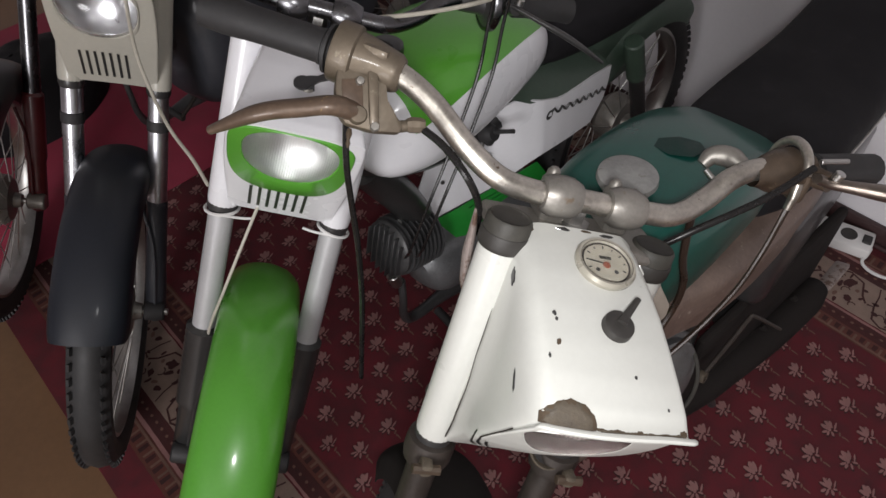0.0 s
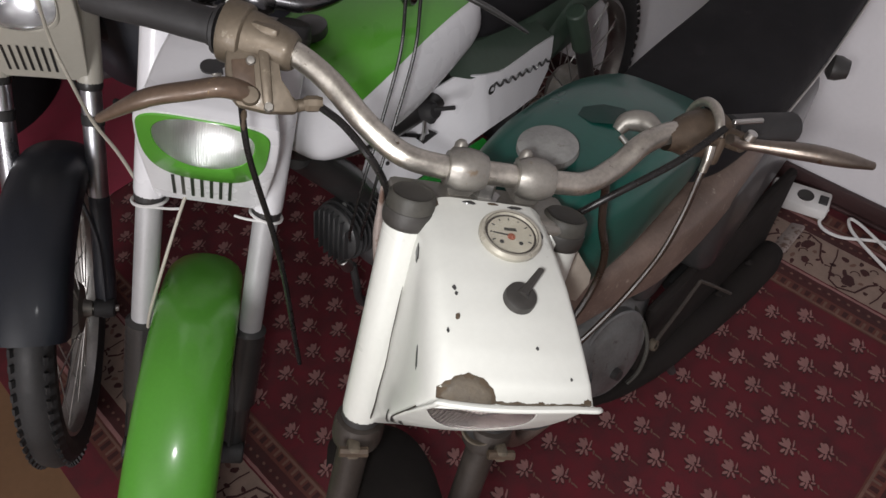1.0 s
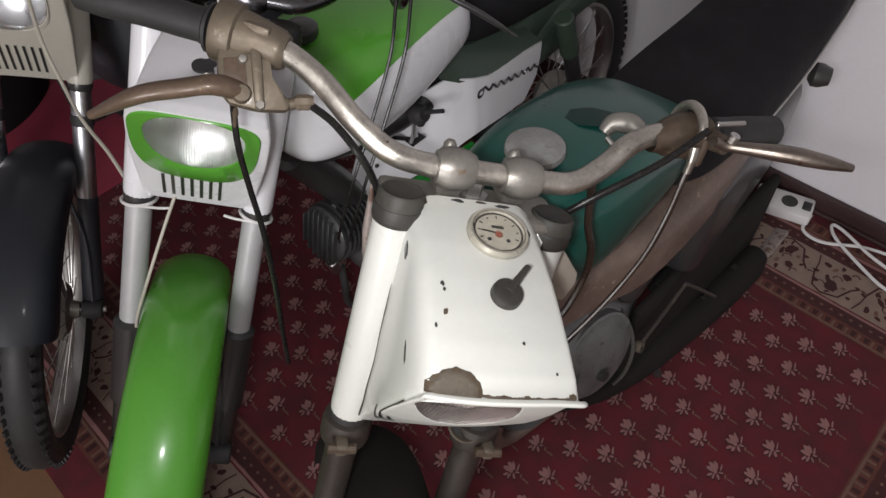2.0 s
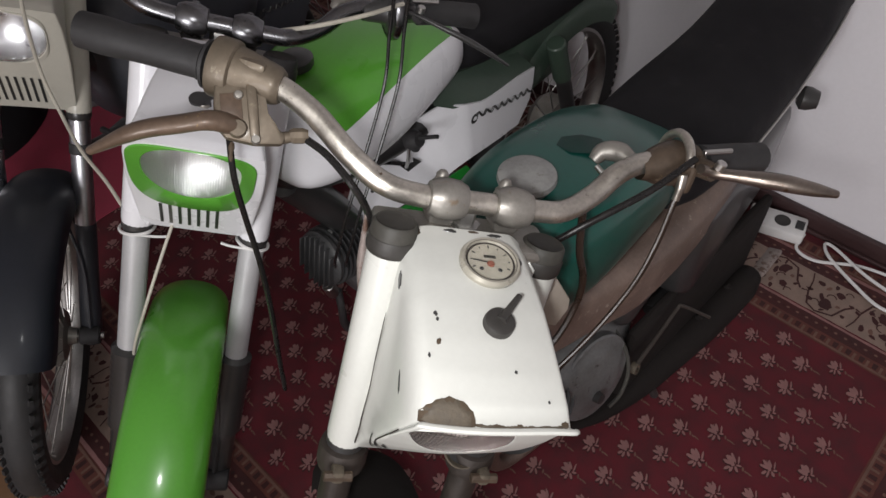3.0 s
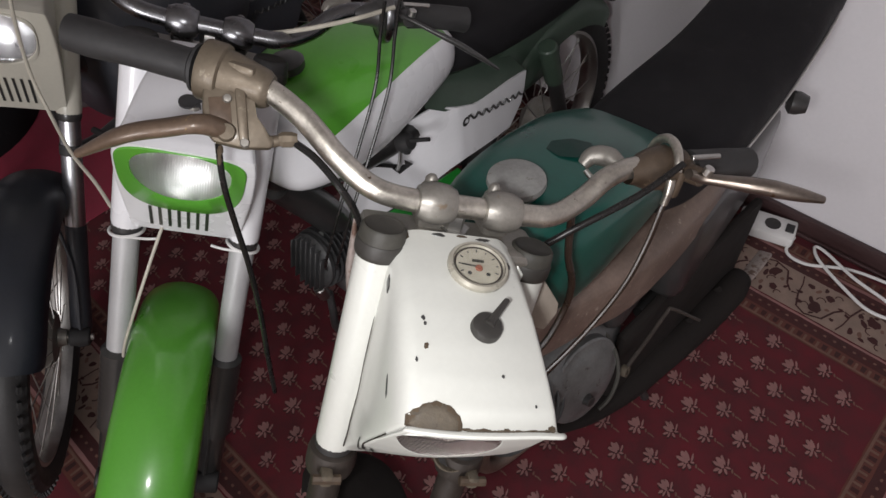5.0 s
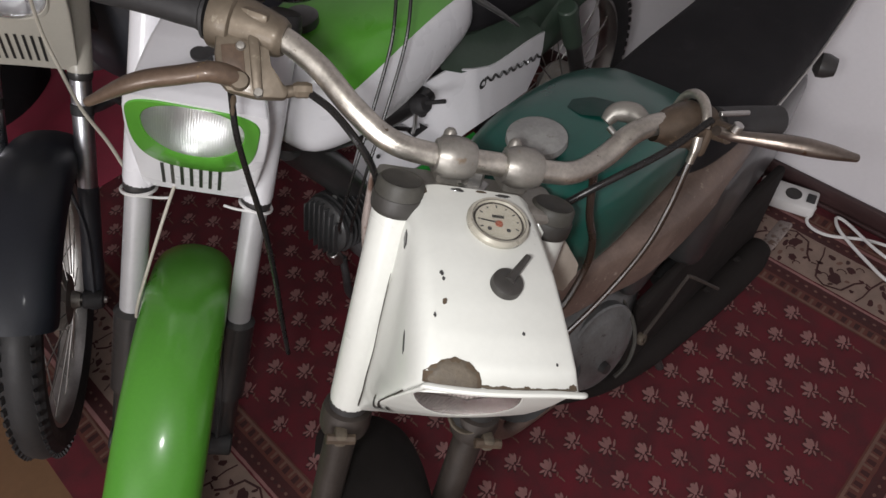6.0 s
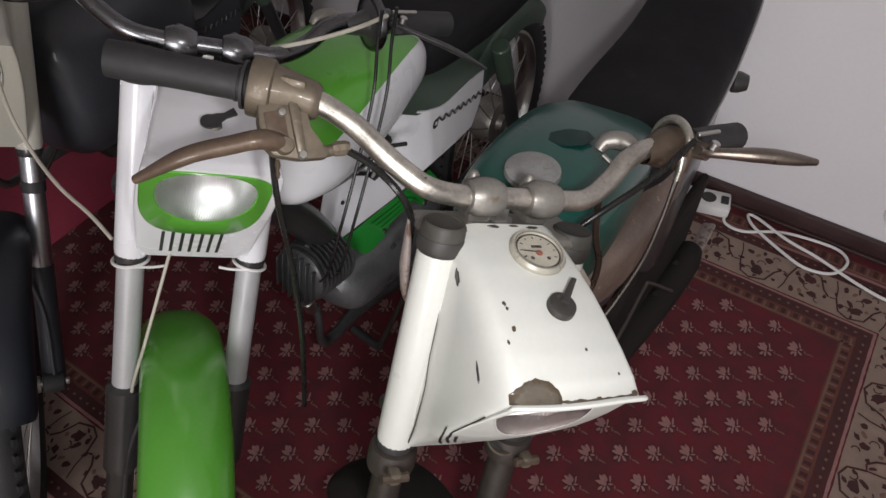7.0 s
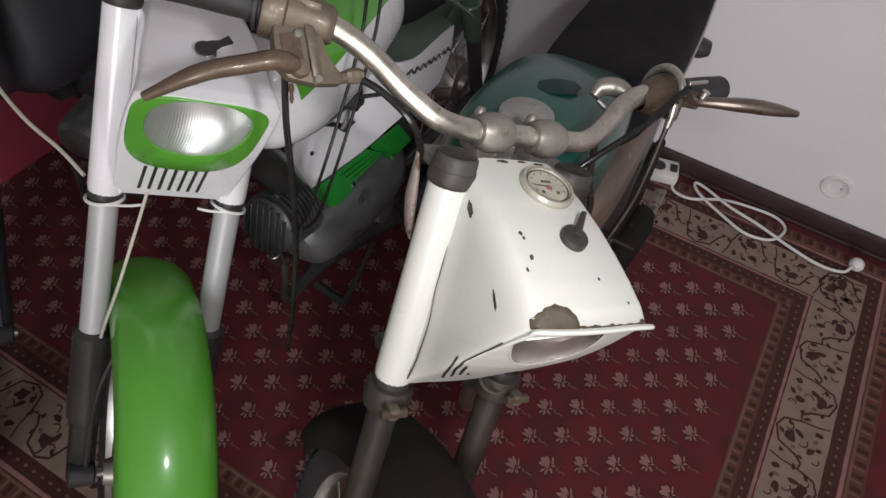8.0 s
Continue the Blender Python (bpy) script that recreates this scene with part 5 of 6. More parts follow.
    for name, d, r, mat, label in (("gear_cable", 0.006, 0.0032, CABLE_BROWN, "brown-black worn control cable"), ("brake_cable", 0.011, 0.003, CABLE, "black control cable"), ("light_cable", 0.001, 0.0026, CABLE_BROWN, "thin brown-black wire"), ("choke_cable", 0.0155, 0.0018, LEVER_GREY, "dull grey worn control cable")):
        part(name, sweep([(0.227 + d * 0.2, -0.02, 0.034), (0.228 + d * 0.5, -0.02 - d * 0.4, -0.03), (0.216 + d, -0.016 - d, -0.092), (0.184 + d, -0.018 - d, -0.180), (0.145 + d * 0.6, -0.03, -0.265), (0.10, -0.035 - d, -0.31)], r, 8, 8, m), mat, root, label)
    part("bar_wire", sweep([(0.125, -0.02, -0.003), (0.138, -0.02, -0.05), (0.155, -0.02, -0.085), (0.164, -0.028, -0.125), (0.156, -0.03, -0.18), (0.13, -0.03, -0.23)], 0.0044, 8, 6, m), CABLE_BROWN, root, "thin black wire")
    part("bypass_hose", sweep([(0.321, -0.034, 0.423), (0.317, -0.065, 0.404), (0.303, -0.092, 0.391), (0.284, -0.11, 0.376), (0.264, -0.118, 0.363), (0.24, -0.12, 0.348), (0.217, -0.114, 0.336)], 0.0036, 8, 6), CAP_GREY, root, "bowed grey hose")
    return root


# ---- green and white moped, and the cream one of the same make ----
def scooter_body(root, m, C):
    """Tank, side panels, engine, seat and rear wheel of the newer pattern."""
    st = smooth_stations([(0.0, 0.0, 0.70, 0.79, 0.05), (0.03, 0.0, 0.665, 0.835, 0.085), (0.10, 0.0, 0.65, 0.865, 0.11), (0.2, 0.0, 0.655, 0.87, 0.118), (0.3, 0.0, 0.68, 0.85, 0.112), (0.38, 0.0, 0.70, 0.82, 0.095), (0.42, 0.0, 0.73, 0.79, 0.06)], 4)
    drop = C.get("tank_drop", 0.0)
    st = [(x, yc, z0 - drop * 1.3, z1 + drop * 0.15, w + drop * 0.3) for x, yc, z0, z1, w in st]
    fat = C.get("tank_p", 2.6)
    t = tank(root, st, C["tank"], label=C["tank_label"], p=fat)
    if C.get("tank_top"):
        # painted upper panel, lying on the tank
        rows = []
        for x, yc, z0, z1, w in [s for s in st if 0.055 < s[0] < 0.385]:
            zc, h = (z0 + z1) / 2, (z1 - z0) / 2
            f = (x - 0.02) / 0.37
            edge = radians(C["panel_edge"][0] + C["panel_edge"][1] * f)
            row = []
            for k in range(15):
                a = edge + (math.pi - 2 * edge) * k / 14
                c, s = math.cos(a), math.sin(a)
                row.append(Vector((x, yc + (w + 0.0012) * math.copysign(abs(c) ** (2 / fat), c), zc + (h + 0.0012) * math.copysign(abs(s) ** (2 / fat), s))))
            rows.append(row)
        part("tank_panel", sheet(rows), C["tank_top"], t, "bright green upper tank panel")
    part("tank_cap", lathe([(0, 0.014), (0.022, 0.013), (0.028, 0.008), (0.028, -0.004), (0, -0.004)], Matrix.Translation((0.1, 0.0, 0.868)), 24), BLACK, t)
    saddle(root, [(0.38, 0.0, 0.71, 0.775, 0.07), (0.44, 0.0, 0.70, 0.80, 0.10), (0.6, 0.0, 0.69, 0.79, 0.12), (0.8, 0.0, 0.69, 0.79, 0.125), (1.0, 0.0, 0.70, 0.80, 0.12), (1.08, 0.0, 0.72, 0.79, 0.09)], "long black vinyl seat")
    # side panels: narrow at the steering head, wider under the seat
    def yy(x):
        return float(np.interp(x, [0.1, 0.27, 0.34, 0.40, 0.45, 0.50], [0.036, 0.040, 0.055, 0.074, 0.0828, 0.0862]))

    def dense(outline):
        out = []
        for (x0, z0), (x1, z1) in zip(outline, outline[1:] + outline[:1]):
            n = max(1, int(abs(x1 - x0) / 0.03))
            out += [(x0 + (x1 - x0) * k / n, z0 + (z1 - z0) * k / n) for k in range(n)]
        return out

    def plate(outline, inset, depth, bevel, yy):
        bm = bmesh.new()
        outline = dense(outline)
        a = [bm.verts.new((x, s * (yy(x) - inset), z)) for x, z in outline]
        b = [bm.verts.new((x, s * max(0.004, yy(x) - inset - depth), z)) for x, z in outline]
        bm.faces.new(a)
        bm.faces.new(b[::-1])
        for k in range(len(a)):
            bm.faces.new((a[k], a[(k + 1) % len(a)], b[(k + 1) % len(b)], b[k]))
        bmesh.ops.triangulate(bm, faces=[f for f in bm.faces if len(f.verts) > 4])
        rim = [e for e in bm.edges if e.calc_face_angle(0.0) > 0.7]
        bmesh.ops.bevel(bm, geom=rim, offset=bevel, segments=2, affect="EDGES", profile=0.5)
        return bm

    def skin(cols, gap=0.0):
        """A lofted sheet over columns of points, moved outwards by gap."""
        rows = [[Vector(q) + Vector((0, -gap, gap * 0.6)) for q in col] for col in cols]
        out = []
        for i in range(len(rows) - 1):
            for k in range(4):
                out.append([a.lerp(b, k / 4) for a, b in zip(rows[i], rows[i + 1])])
        return out + [rows[-1]]

    # leaning front half of the panel: foot, middle and top of each column
    front = [[(0.160, -0.009, 0.452), (0.137, 0.015, 0.498), (0.188, 0.030, 0.545)], [(0.235, -0.026, 0.455), (0.215, 0.013, 0.500), (0.240, 0.028, 0.552)], [(0.30, -0.045, 0.463), (0.291, -0.006, 0.502), (0.295, 0.028, 0.548)],
             [(0.345, -0.058, 0.474), (0.333, -0.009, 0.504), (0.332, 0.004, 0.60)], [(0.380, -0.069, 0.486), (0.371, -0.044, 0.53), (0.36, -0.048, 0.645)], [(0.412, -0.0785, 0.494), (0.412, -0.0745, 0.56), (0.405, -0.074, 0.632)], [(0.450, -0.0830, 0.494), (0.450, -0.0825, 0.555), (0.448, -0.0815, 0.617)],
             [(0.50, -0.0855, 0.490), (0.50, -0.086, 0.55), (0.50, -0.085, 0.613)], [(0.566, -0.086, 0.485), (0.566, -0.087, 0.55), (0.560, -0.086, 0.611)], [(0.606, -0.085, 0.526), (0.615, -0.086, 0.565), (0.620, -0.085, 0.602)]]
    skirt = [[(0.162, -0.010, 0.449), (0.198, -0.040, 0.383)], [(0.215, -0.024, 0.452), (0.252, -0.060, 0.414)], [(0.235, -0.028, 0.454), (0.262, -0.058, 0.427)], [(0.31, -0.050, 0.465), (0.335, -0.075, 0.445)], [(0.318, -0.052, 0.466), (0.352, -0.085, 0.418)], [(0.395, -0.078, 0.486), (0.427, -0.092, 0.426)]]
    for s in (-1, 1):
        if s < 0:
            pan = part("side_panel", sheet(skin(front)), C["panel"], root, C["panel_label"])
            thick(pan, 0.004)
        else:
            pan = part("side_panel", plate([(0.395, 0.632), (0.465, 0.613), (0.56, 0.612), (0.618, 0.605), (0.624, 0.594), (0.607, 0.525), (0.568, 0.484), (0.482, 0.492), (0.395, 0.500)], 0, 0.02, 0.004, yy), C["panel"], root, C["panel_label"])
        part("panel_top", sheet([[Vector((x, s * (yy(x) - 0.003), z)) for x, z in ((0.34, 0.660), (0.38, 0.634), (0.465, 0.615), (0.56, 0.614), (0.615, 0.606))], [Vector((x, s * 0.03, z)) for x, z in ((0.34, 0.71), (0.38, 0.69), (0.465, 0.66), (0.56, 0.645), (0.615, 0.63))]]), C["panel_top"], pan, "upper strip of the side panel")
        if s < 0:
            low = part("lower_panel", sheet(skin(skirt)), C["lower"], root, C["lower_label"])
            thick(low, 0.003)
            a, b = [[Vector(q) for q in skirt[k]] for k in (2, 3)]
            for f in (0.3, 0.55, 0.8):
                p, q = a[0].lerp(a[1], f), b[0].lerp(b[1], f + 0.1)
                p, q = p.lerp(q, -0.15), p.lerp(q, 0.92)
                out = Vector((0, -0.0042, 0.0032))
                part("vent_slot", sheet([[p + out - Vector((0, -0.001, 0.0018)), q + out - Vector((0, -0.001, 0.0018))], [p + out + Vector((0, -0.001, 0.0018)), q + out + Vector((0, -0.001, 0.0018))]]), BLACK, low)
            for p in ((0.246, -0.060, 0.424), (0.356, -0.090, 0.427)):
                part("panel_screw", lathe([(0, 0.003), (0.005, 0.002), (0.006, -0.002)], axis_z(p, (0, -1, 0.5)), 10), STEEL, low)
        # badge script as plain wavy strokes
        wav = [(0.43 + 0.175 * i / 26, s * (yy(0.43 + 0.175 * i / 26) + 0.001), 0.594 - 0.040 * i / 26 + 0.006 * math.sin(i * 1.9)) for i in range(27)]
        part("badge", sweep(wav, 0.0026, 6, 2), BLACK, pan, "dark script badge")
        part("badge_initial", lathe([(0.006, -0.001), (0.011, 0.001), (0.006, 0.002)], axis_z((0.425, s * yy(0.425), 0.588), (0, s, 0)), 14), BLACK, pan)
    tap = part("fuel_tap", sweep([(0.298, 0.0, 0.585), (0.298, -0.02, 0.592), (0.299, -0.034, 0.597), (0.300, -0.046, 0.603)], [0.012, 0.019, 0.0205, 0.019, 0.014], 14, 4), RUBBER, root, "dark rubber-capped fuel tap with a lever")
    part("tap_foot", sweep([(0.297, -0.034, 0.592), (0.297, -0.035, 0.574)], [0.014, 0.012, 0.008], 12, 3), RUBBER, tap)
    part("tap_lever", sweep([(0.301, -0.045, 0.606), (0.306, -0.066, 0.615), (0.31, -0.084, 0.623)], [0.005, 0.0042, 0.0045], 8, 3), RUBBER, tap)
    part("tap_pipe", sweep([(0.286, -0.030, 0.588), (0.287, -0.022, 0.55), (0.294, -0.006, 0.515)], 0.0042, 8, 4), STEEL, tap, "short pale fuel pipe")
    part("fuel_hose", sweep([(0.30, 0.0, 0.515), (0.275, 0.012, 0.53), (0.235, 0.020, 0.558), (0.20, 0.022, 0.60)], 0.0046, 8, 4), CABLE, tap, "black fuel hose")
    hole = [Vector((0.286, 0.022, 0.516)), Vector((0.291, -0.008, 0.503)), Vector((0.329, -0.011, 0.505)), Vector((0.31, 0.009, 0.526))]
    part("tap_opening", sheet([[hole[0], hole[3]], [hole[1], hole[2]]], Matrix.Translation((0, -0.005, 0.005))), BLACK, root)
    part("panel_dot", lathe([(0, 0.002), (0.004, 0.0015), (0.0045, -0.002)], axis_z((0.212, 0.012, 0.502), (0, -0.75, 0.65)), 10), BLACK, root)
    part("panel_dot", lathe([(0, 0.002), (0.003, 0.0015), (0.0035, -0.002)], axis_z((0.143, 0.011, 0.499), (0, -0.75, 0.65)), 10), BLACK, root)
    part("panel_slit", sweep([(0.366, -0.042, 0.500), (0.374, -0.050, 0.497), (0.380, -0.058, 0.494)], 0.0018, 6, 2), BLACK, root)
    # frame and engine
    part("frame_spine", sweep([(-0.02, 0, 0.84), (0.02, 0, 0.7), (0.2, 0, 0.60), (0.5, 0, 0.58), (0.9, 0, 0.64)], 0.024, 12, 5), C["frame"], root)
    part("head_gusset", sweep([(0.03, 0.01, 0.67), (0.09, 0.012, 0.57), (0.14, 0.012, 0.47)], [0.03, 0.034, 0.034, 0.03], 14, 4), BLACK, root, "black frame tube behind the panel")
    part("rear_frame", rbox(0.34, 0.09, 0.16, 0.02, Matrix.Translation((0.66, 0, 0.56))), GREEN_GREY, root, "grey-green rear frame")
    e = tank(root, smooth_stations([(0.10, -0.005, 0.31, 0.39, 0.045), (0.125, -0.006, 0.275, 0.40, 0.066), (0.18, -0.008, 0.255, 0.398, 0.074), (0.28, -0.012, 0.25, 0.398, 0.082), (0.38, -0.012, 0.25, 0.395, 0.084), (0.44, -0.01, 0.265, 0.385, 0.068), (0.47, -0.008, 0.29, 0.36, 0.04)], 4), CASE, "engine", "dark grey barrel-shaped engine crankcase", p=2.2)
    part("side_cover", lathe([(0, 0.008), (0.03, 0.0075), (0.040, 0.004), (0.042, 0.0), (0.042, -0.03)], axis_z((0.33, -0.085, 0.30), (0.1, -1, 0.25)), 30), CASE, e, "rounded dark grey crankcase cover")
    part("case_lug", rbox(0.014, 0.01, 0.012, 0.003, pose(0.24, -0.082, 0.395, 30, 0, 0)), ENGINE, e)
    part("case_mark", rbox(0.016, 0.004, 0.010, 0.001, pose(0.19, -0.096, 0.33, 15, 0, 0)), BLACK, e)
    if C.get("bare_engine", True):
        d = Vector((-0.96, 0.02, 0.26)).normalized()
        o = Vector((0.150, 0.004, 0.420))
        part("cylinder", cyl(o, o + d * 0.10, 0.046, None, 24), ENGINE, e)
        for i in range(8):
            c = o + d * (0.010 + 0.0112 * i)
            part("cooling_fin", lathe([(0.04, -0.0016), (0.0615, -0.0013), (0.0615, 0.0013), (0.04, 0.0016)], axis_z(c, d), 32), ENGINE, e)
        head = part("cylinder_head", lathe([(0, 0.006), (0.03, 0.006), (0.052, 0.002), (0.058, -0.004), (0.057, -0.012), (0, -0.012)], axis_z(o + d * 0.106, d), 32), ENGINE, e, "black finned cylinder head")
        hm = axis_z(o + d * 0.108, d)
        for i in range(7):
            x = (i - 3) * 0.014
            part("head_fin", rbox(0.0032, 2 * math.sqrt(max(0.0004, 0.054 ** 2 - x * x)), 0.014, 0.001, hm @ Matrix.Translation((x, 0, 0.005)), 1), ENGINE, head)
        part("spark_plug", cyl((0.086, 0.006, 0.468), (0.086, 0.006, 0.497), 0.0055, None, 12), CAP_METAL, e, "dull spark plug")
        part("plug_socket", cyl((0.086, 0.006, 0.46), (0.086, 0.006, 0.486), 0.012, None, 14), BLACK, e)
        part("pipe_union", cyl((0.046, 0.0, 0.375), (0.055, 0.0, 0.338), 0.0135, None, 12), STEEL, e)
    part("exhaust_pipe", sweep([(0.062, -0.006, 0.345), (0.058, -0.008, 0.29), (0.068, 0.01, 0.2), (0.12, 0.03, 0.13), (0.3, 0.03, 0.10), (0.6, -0.08, 0.13), (0.95, -0.12, 0.2)], [0.008, 0.008, 0.009, 0.012, 0.014, 0.03, 0.032, 0.028], 14, 6), ENGINE, root, "dark exhaust pipe")
    part("footrest", cyl((0.12, -0.11, 0.19), (0.13, -0.03, 0.195), 0.010, None, 12), RUBBER, root)
    part("gear_pedal", sweep([(0.26, -0.10, 0.25), (0.17, -0.105, 0.21), (0.11, -0.11, 0.195)], 0.006, 8, 4), RUST_DARK, root)
    plane, f = rear_wheel(root, 0.82, 0.30, C, span=(50, 126))
    part("tail_lamp", rbox(0.045, 0.09, 0.05, 0.012, pose(1.045, -0.01, 0.575, 0, 35, 0)), BLACK, f, "black tail lamp housing")
    for y in (-0.085, 0.085):
        sh = part("shock_absorber", cyl((0.70, y, 0.62), (0.80, y, 0.32), 0.018, None, 16), BLACK, root)
        part("shock_cover", cyl((0.695, y, 0.62), (0.735, y, 0.51), 0.0215, None, 18), GREEN_GREY, sh, "grey-green upper shock cover")
        part("swing_arm", sweep([(0.42, y * 0.8, 0.33), (0.82, y, 0.30)], 0.014, 10, 3), BLACK, root)
    for y in (-1, 1):
        part("stand_leg", sweep([(0.40, y * 0.05, 0.24), (0.44, y * 0.1, 0.1), (0.46, y * 0.13, 0.012)], 0.01, 8, 4), BLACK, root)


def green_moped():
    root = moped_root(0.478, 0.796, 3, "white moped with bright green mudguard, headlight surround and tank panel")
    m = steering(0.982, 27.8, 49)
    C = dict(BASE, cover=WHITE, bezel=GREEN, fender=GREEN, fender_label="glossy bright green front mudguard", tube=ALLOY, tube_label="silver fork tube", leg=BLACK, leg_label="black rubber fork gaiter", leg_r=0.027, rib=0.0011, clip=True,
             bar=DARK_CHROME, bar_label="dark chrome handlebar", clamp=DARK_CHROME, drum=BLACK, drum_rim=DARK_CHROME, axle_lug=RUBBER, thin=0.5, bracket=BLACK, lever=STEEL, lever_left=BLACK, lever_label="metal brake lever", cap=RUBBER, tank=WHITE, tank_p=2.9, tank_drop=-0.012, panel_edge=(4, 36), tank_top=GREEN, tank_label="white fuel tank with a green top", panel=WHITE, panel_label="white side panel with a dark badge",
             panel_top=GREEN_GREY, lower=GREEN_DARK, lower_label="green lower panel with slots", rear_fender=GREEN_GREY, rear_label="grey-green rear mudguard")
    cowl = front_end(root, m, C, axle_a=-0.787, fender_span=(-25, 118), fender_r=0.352, lever_tips=((-0.367, -0.047, -0.02), (0.40, 0.0, 0.03)))
    flat_key(cowl, m, 0.245, 0.0, 26, OPEN)
    scooter_body(root, m, C)
    for k in (0, 1):
        o = Vector((0.014 * k, -0.014 * k, 0))
        part("control_cable", sweep([Vector(q) + o for q in ((0.162, -0.165, 1.0), (0.150, -0.16, 0.95), (0.128, -0.16, 0.88), (0.072, -0.16, 0.79), (0.018, -0.155, 0.70), (-0.005, -0.13, 0.60), (0.03, -0.07, 0.50))], 0.0026, 8, 8), CABLE, root, "black control cable")
    part("speed_cable", sweep([(-0.03, 0.045, -0.27), (-0.042, 0.06, -0.33), (-0.058, 0.068, -0.42), (-0.070, 0.055, -0.50), (-0.072, 0.02, -0.58)], 0.0024, 8, 6, m), CABLE_PALE, root, "pale speedometer cable")
    part("pale_cable", sweep([(0.07, -0.03, 0.0), (0.12, 0.02, 0.03), (0.18, 0.03, 0.06), (0.23, 0.0, 0.08)], 0.003, 8, 6, m), CABLE_PALE, root, "pale control cable")
    return root


def cream_moped():
    root = moped_root(0.445, 1.335, 18, "moped with a cream headlight cowl, blue-black mudguard and black tank")
    m = steering(0.965, 27.8, 41)
    C = dict(BASE, style=SMOOTH, cover=CREAM, bezel=CREAM, fender=NAVY, fender_label="glossy blue-black front mudguard", tube=BRIGHT, fork_u=0.0735, leg=DUSTY, leg_label="dark fork leg", leg_r=0.02, axle_lug=RUBBER, clip=False, band=True, tank_drop=0.09, bar=DARK_CHROME, clamp=DARK_CHROME, drum=BLACK, drum_rim=DARK_CHROME, lever_left=BLACK, bracket=BLACK, lever=STEEL,
             lever_label="metal brake lever", cap=RUBBER, tank=DUSTY, tank_label="dusty black fuel tank", bare_engine=False, panel=DUSTY, panel_label="black side panel", panel_top=BLACK, lower=BLACK, lower_label="black lower panel", rear_fender=BLACK)
    front_end(root, m, C, axle_a=-0.765, radius=0.315, fender_r=0.345, fender_span=(22, 120))
    scooter_body(root, m, C)
    free = root.matrix_world.inverted()
    part("pale_cable", sweep([free @ Vector(q) for q in ((0.35, 1.05, 1.06), (0.318, 1.036, 0.98), (0.300, 1.036, 0.90), (0.292, 1.02, 0.841), (0.278, 0.956, 0.81), (0.274, 0.893, 0.789), (0.268, 0.85, 0.77))], 0.0028, 8, 6), CABLE_PALE, root, "pale control cable hanging in a bow")
    return root


def dark_moped():
    root = moped_root(0.40, 1.87, 18, "dark moped with metal fork tubes at the row's far end")
    m = steering(0.975, 27.8, 41)
    C = dict(BASE, cover=BLACK, bezel=BLACK, fender=BLACK, fender_label="black front mudguard", tube=DARK_CHROME, leg=DARK_RED, leg_label="dark red fork leg", leg_r=0.024, bar=STEEL, clamp=STEEL, drum=BLACK, bracket=BLACK, lever=STEEL, lever_label="metal brake lever",
             tank=BLACK, tank_label="black fuel tank", panel=BLACK, panel_label="black side panel", panel_top=BLACK, lower=BLACK, lower_label="black lower panel", rear_fender=BLACK)
    front_end(root, m, C, axle_a=-0.787, fender_span=(40, 130))
    scooter_body(root, m, C)
    return root


teal_moped()
green_moped()
cream_moped()
dark_moped()

# ---- power strip, socket, cord, cushion ----
strip = new("power_strip")
strip.matrix_world = pose(1.617, 0.279, 0, 0, 0, -76)
tagged(strip, "white power strip with a looped lead lying on the rug", "power strip")
part("case", rbox(0.15, 0.078, 0.036, 0.008, Matrix.Translation((0, 0, 0.019))), TRIM, strip)
for x in (0.012,):
    part("outlet", lathe([(0.0, 0.0008), (0.017, 0.0008), (0.019, 0.0018), (0.021, 0.0012), (0.021, -0.002)], Matrix.Translation((x, 0, 0.0372)), 24), RUBBER_OLD, strip, "round outlet")
part("switch", rbox(0.022, 0.03, 0.008, 0.002, Matrix.Translation((0.057, 0, 0.038))), RUBBER, strip, "dark rocker switch")

unstrip = strip.matrix_world.inverted()
part("lead", sweep([unstrip @ Vector(q) for q in [(1.63, 0.205, 0.018), (1.581, 0.2, 0.006), (1.572, 0.144, 0.006), (1.625, 0.055, 0.006), (1.645, -0.033, 0.006), (1.645, -0.104, 0.006), (1.61, -0.134, 0.006), (1.55, -0.109, 0.006), (1.529, -0.04, 0.007), (1.556, 0.035, 0.008),
                    (1.605, 0.123, 0.008), (1.645, 0.15, 0.006), (1.643, 0.12, 0.008), (1.6, 0.03, 0.013), (1.581, -0.06, 0.011), (1.551, -0.166, 0.006), (1.534, -0.249, 0.006), (1.546, -0.309, 0.006), (1.572, -0.328, 0.012)]], 0.0042, 8, 8), TRIM, strip, "white lead lying in loops")
plug = part("plug", lathe([(0, -0.014), (0.012, -0.014), (0.019, -0.006), (0.02, 0.006), (0.014, 0.015), (0.006, 0.02), (0, 0.02)], unstrip @ axis_z((1.58, -0.335, 0.02), (0.6, -0.5, 0.25)), 20), TRIM, strip, "round white plug")

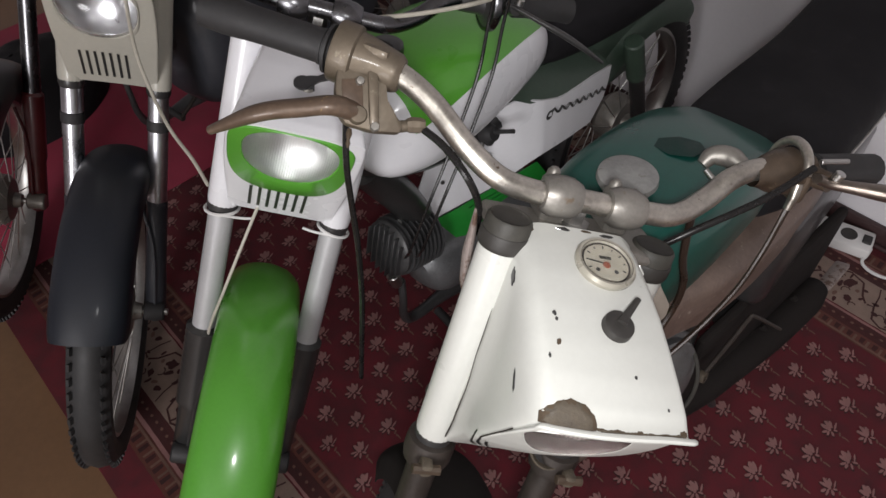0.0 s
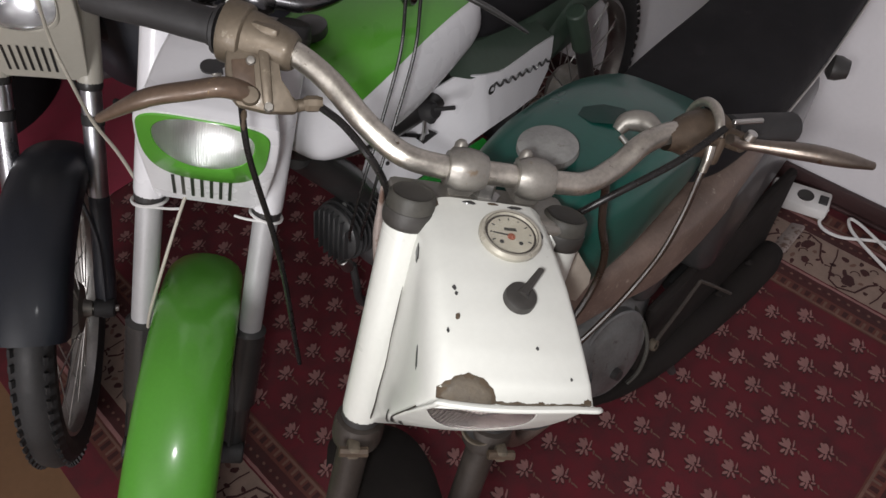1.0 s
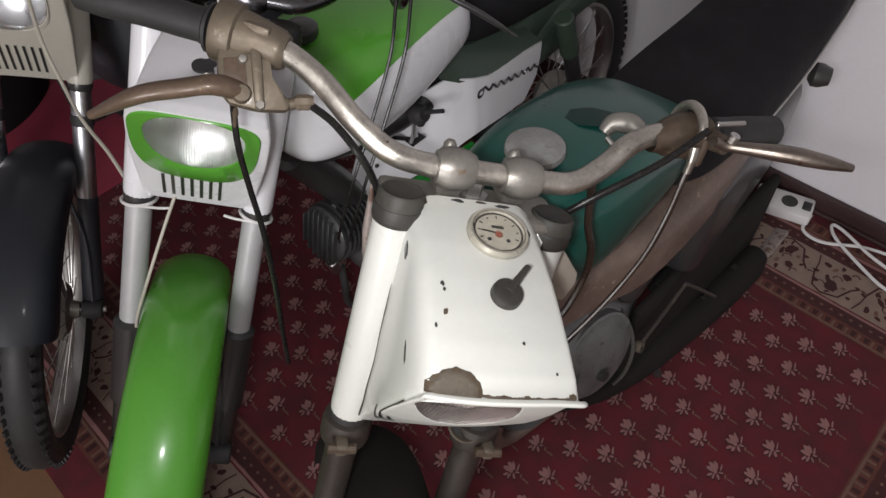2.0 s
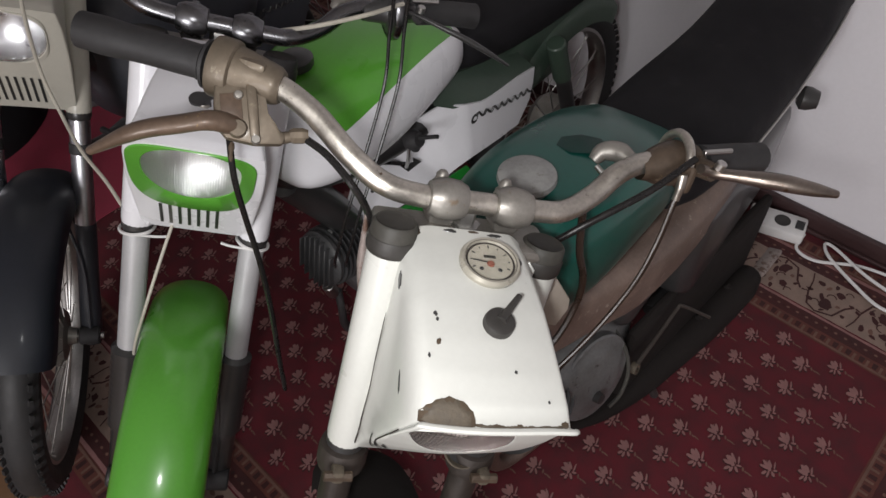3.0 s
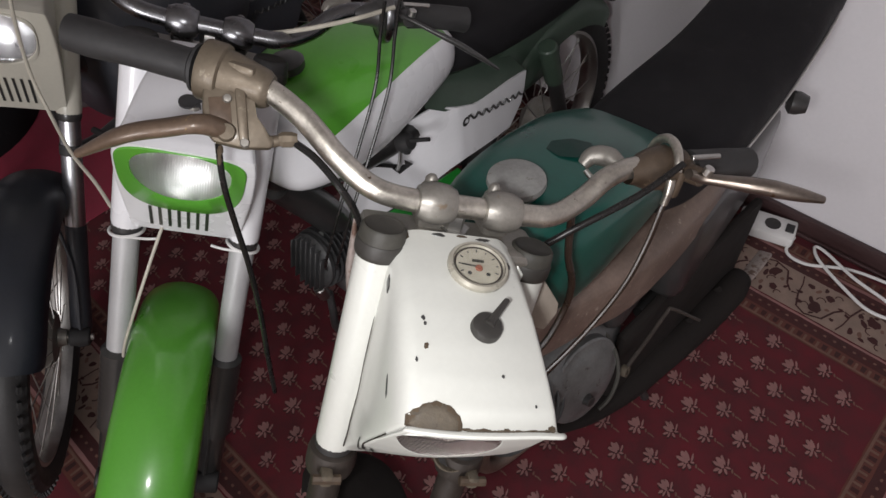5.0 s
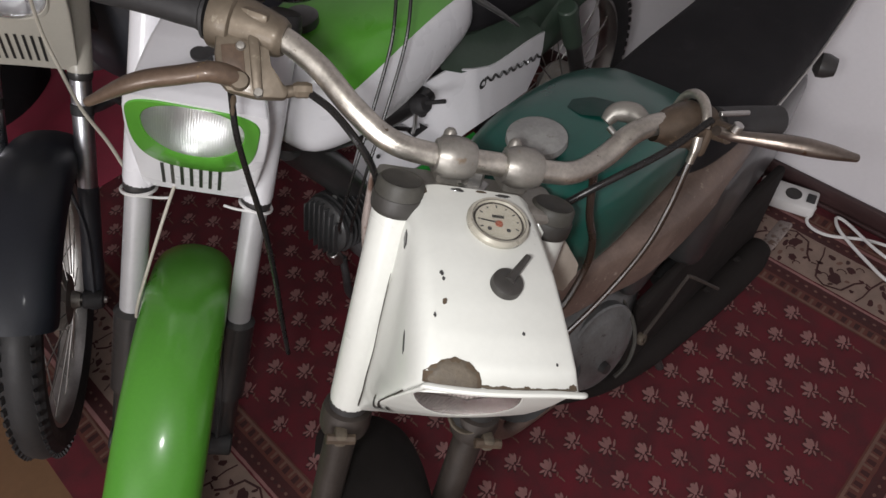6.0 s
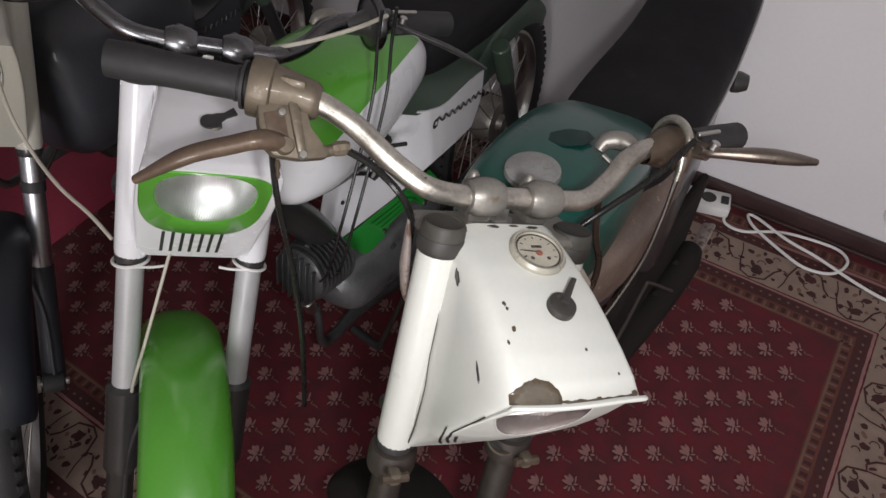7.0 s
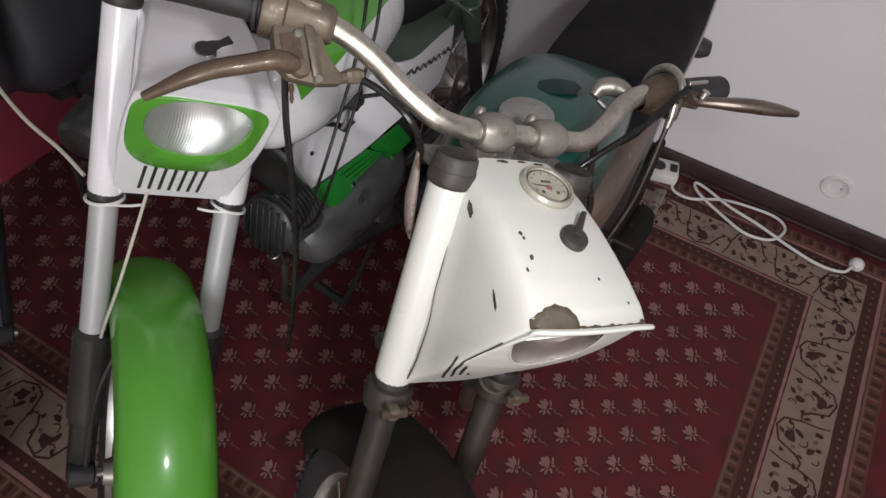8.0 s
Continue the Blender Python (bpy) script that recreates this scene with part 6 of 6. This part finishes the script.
sock = new("wall_socket")
sock.matrix_world = axis_z((1.69, -0.19, 0.152), (-1, 0, 0))
tagged(sock, "round white flush socket on the wall", "socket")
part("plate", lathe([(0.019, -0.004), (0.0205, 0.004), (0.034, 0.007), (0.038, 0.004), (0.039, 0.0)], Matrix.Identity(4), 32), TRIM, sock)
part("insert", lathe([(0, -0.003), (0.019, -0.003), (0.0205, 0.003)], Matrix.Identity(4), 28), TRIM, sock)
for x, y in ((-0.008, -0.003), (-0.002, 0.008), (0.003, -0.008), (0.009, 0.002)):
    part("pin_hole", lathe([(0, -0.0012), (0.0046, -0.0014), (0.005, -0.0035)], Matrix.Translation((x * 1.15, y * 1.15, 0)), 12), BLACK, sock)
part("cover_flap", sweep([(0.036 * math.cos(radians(a)), 0.036 * math.sin(radians(a)), 0.006) for a in range(-20, 101, 12)], [0.001, 0.004, 0.005, 0.004, 0.001], 8, 2), TRIM, sock, "raised cover edge")
part("earth_clip", rbox(0.004, 0.006, 0.004, 0.001, Matrix.Translation((0.016, 0, 0))), STEEL, sock)

mat = new("floor_mat")
tagged(mat, "crimson cloth mat on the floor beyond the rug pattern", "mat")
part("cloth", rbox(1.5, 1.3, 0.004, 0.0015, Matrix.Translation((0.35, 2.43, 0.0035))), RED_CLOTH, mat)

# dark soft bundle on the mat behind the far moped
bundle = new("black_bundle")
bundle.matrix_world = pose(0.30, 2.45, 0.0055, 0, 0, 20)
tagged(bundle, "black cloth bundle slumped on the crimson mat", "bundle")
rows = []
for i in range(13):
    f = i / 12
    z = 0.22 * math.sin(f * math.pi / 2)
    w = 0.999 - 0.97 * f ** 3.2
    rows.append([Vector((0.27 * w * (1 + 0.05 * math.sin(5 * a + 9 * f)) * math.cos(a), 0.17 * w * (1 + 0.06 * math.sin(3 * a - 7 * f)) * math.sin(a), z + 0.008 * math.sin(4 * a + 3) * f * (1 - f) * 4)) for a in [2 * math.pi * k / 40 for k in range(41)]])
part("cloth", sheet(rows), VINYL, bundle, "", 80)
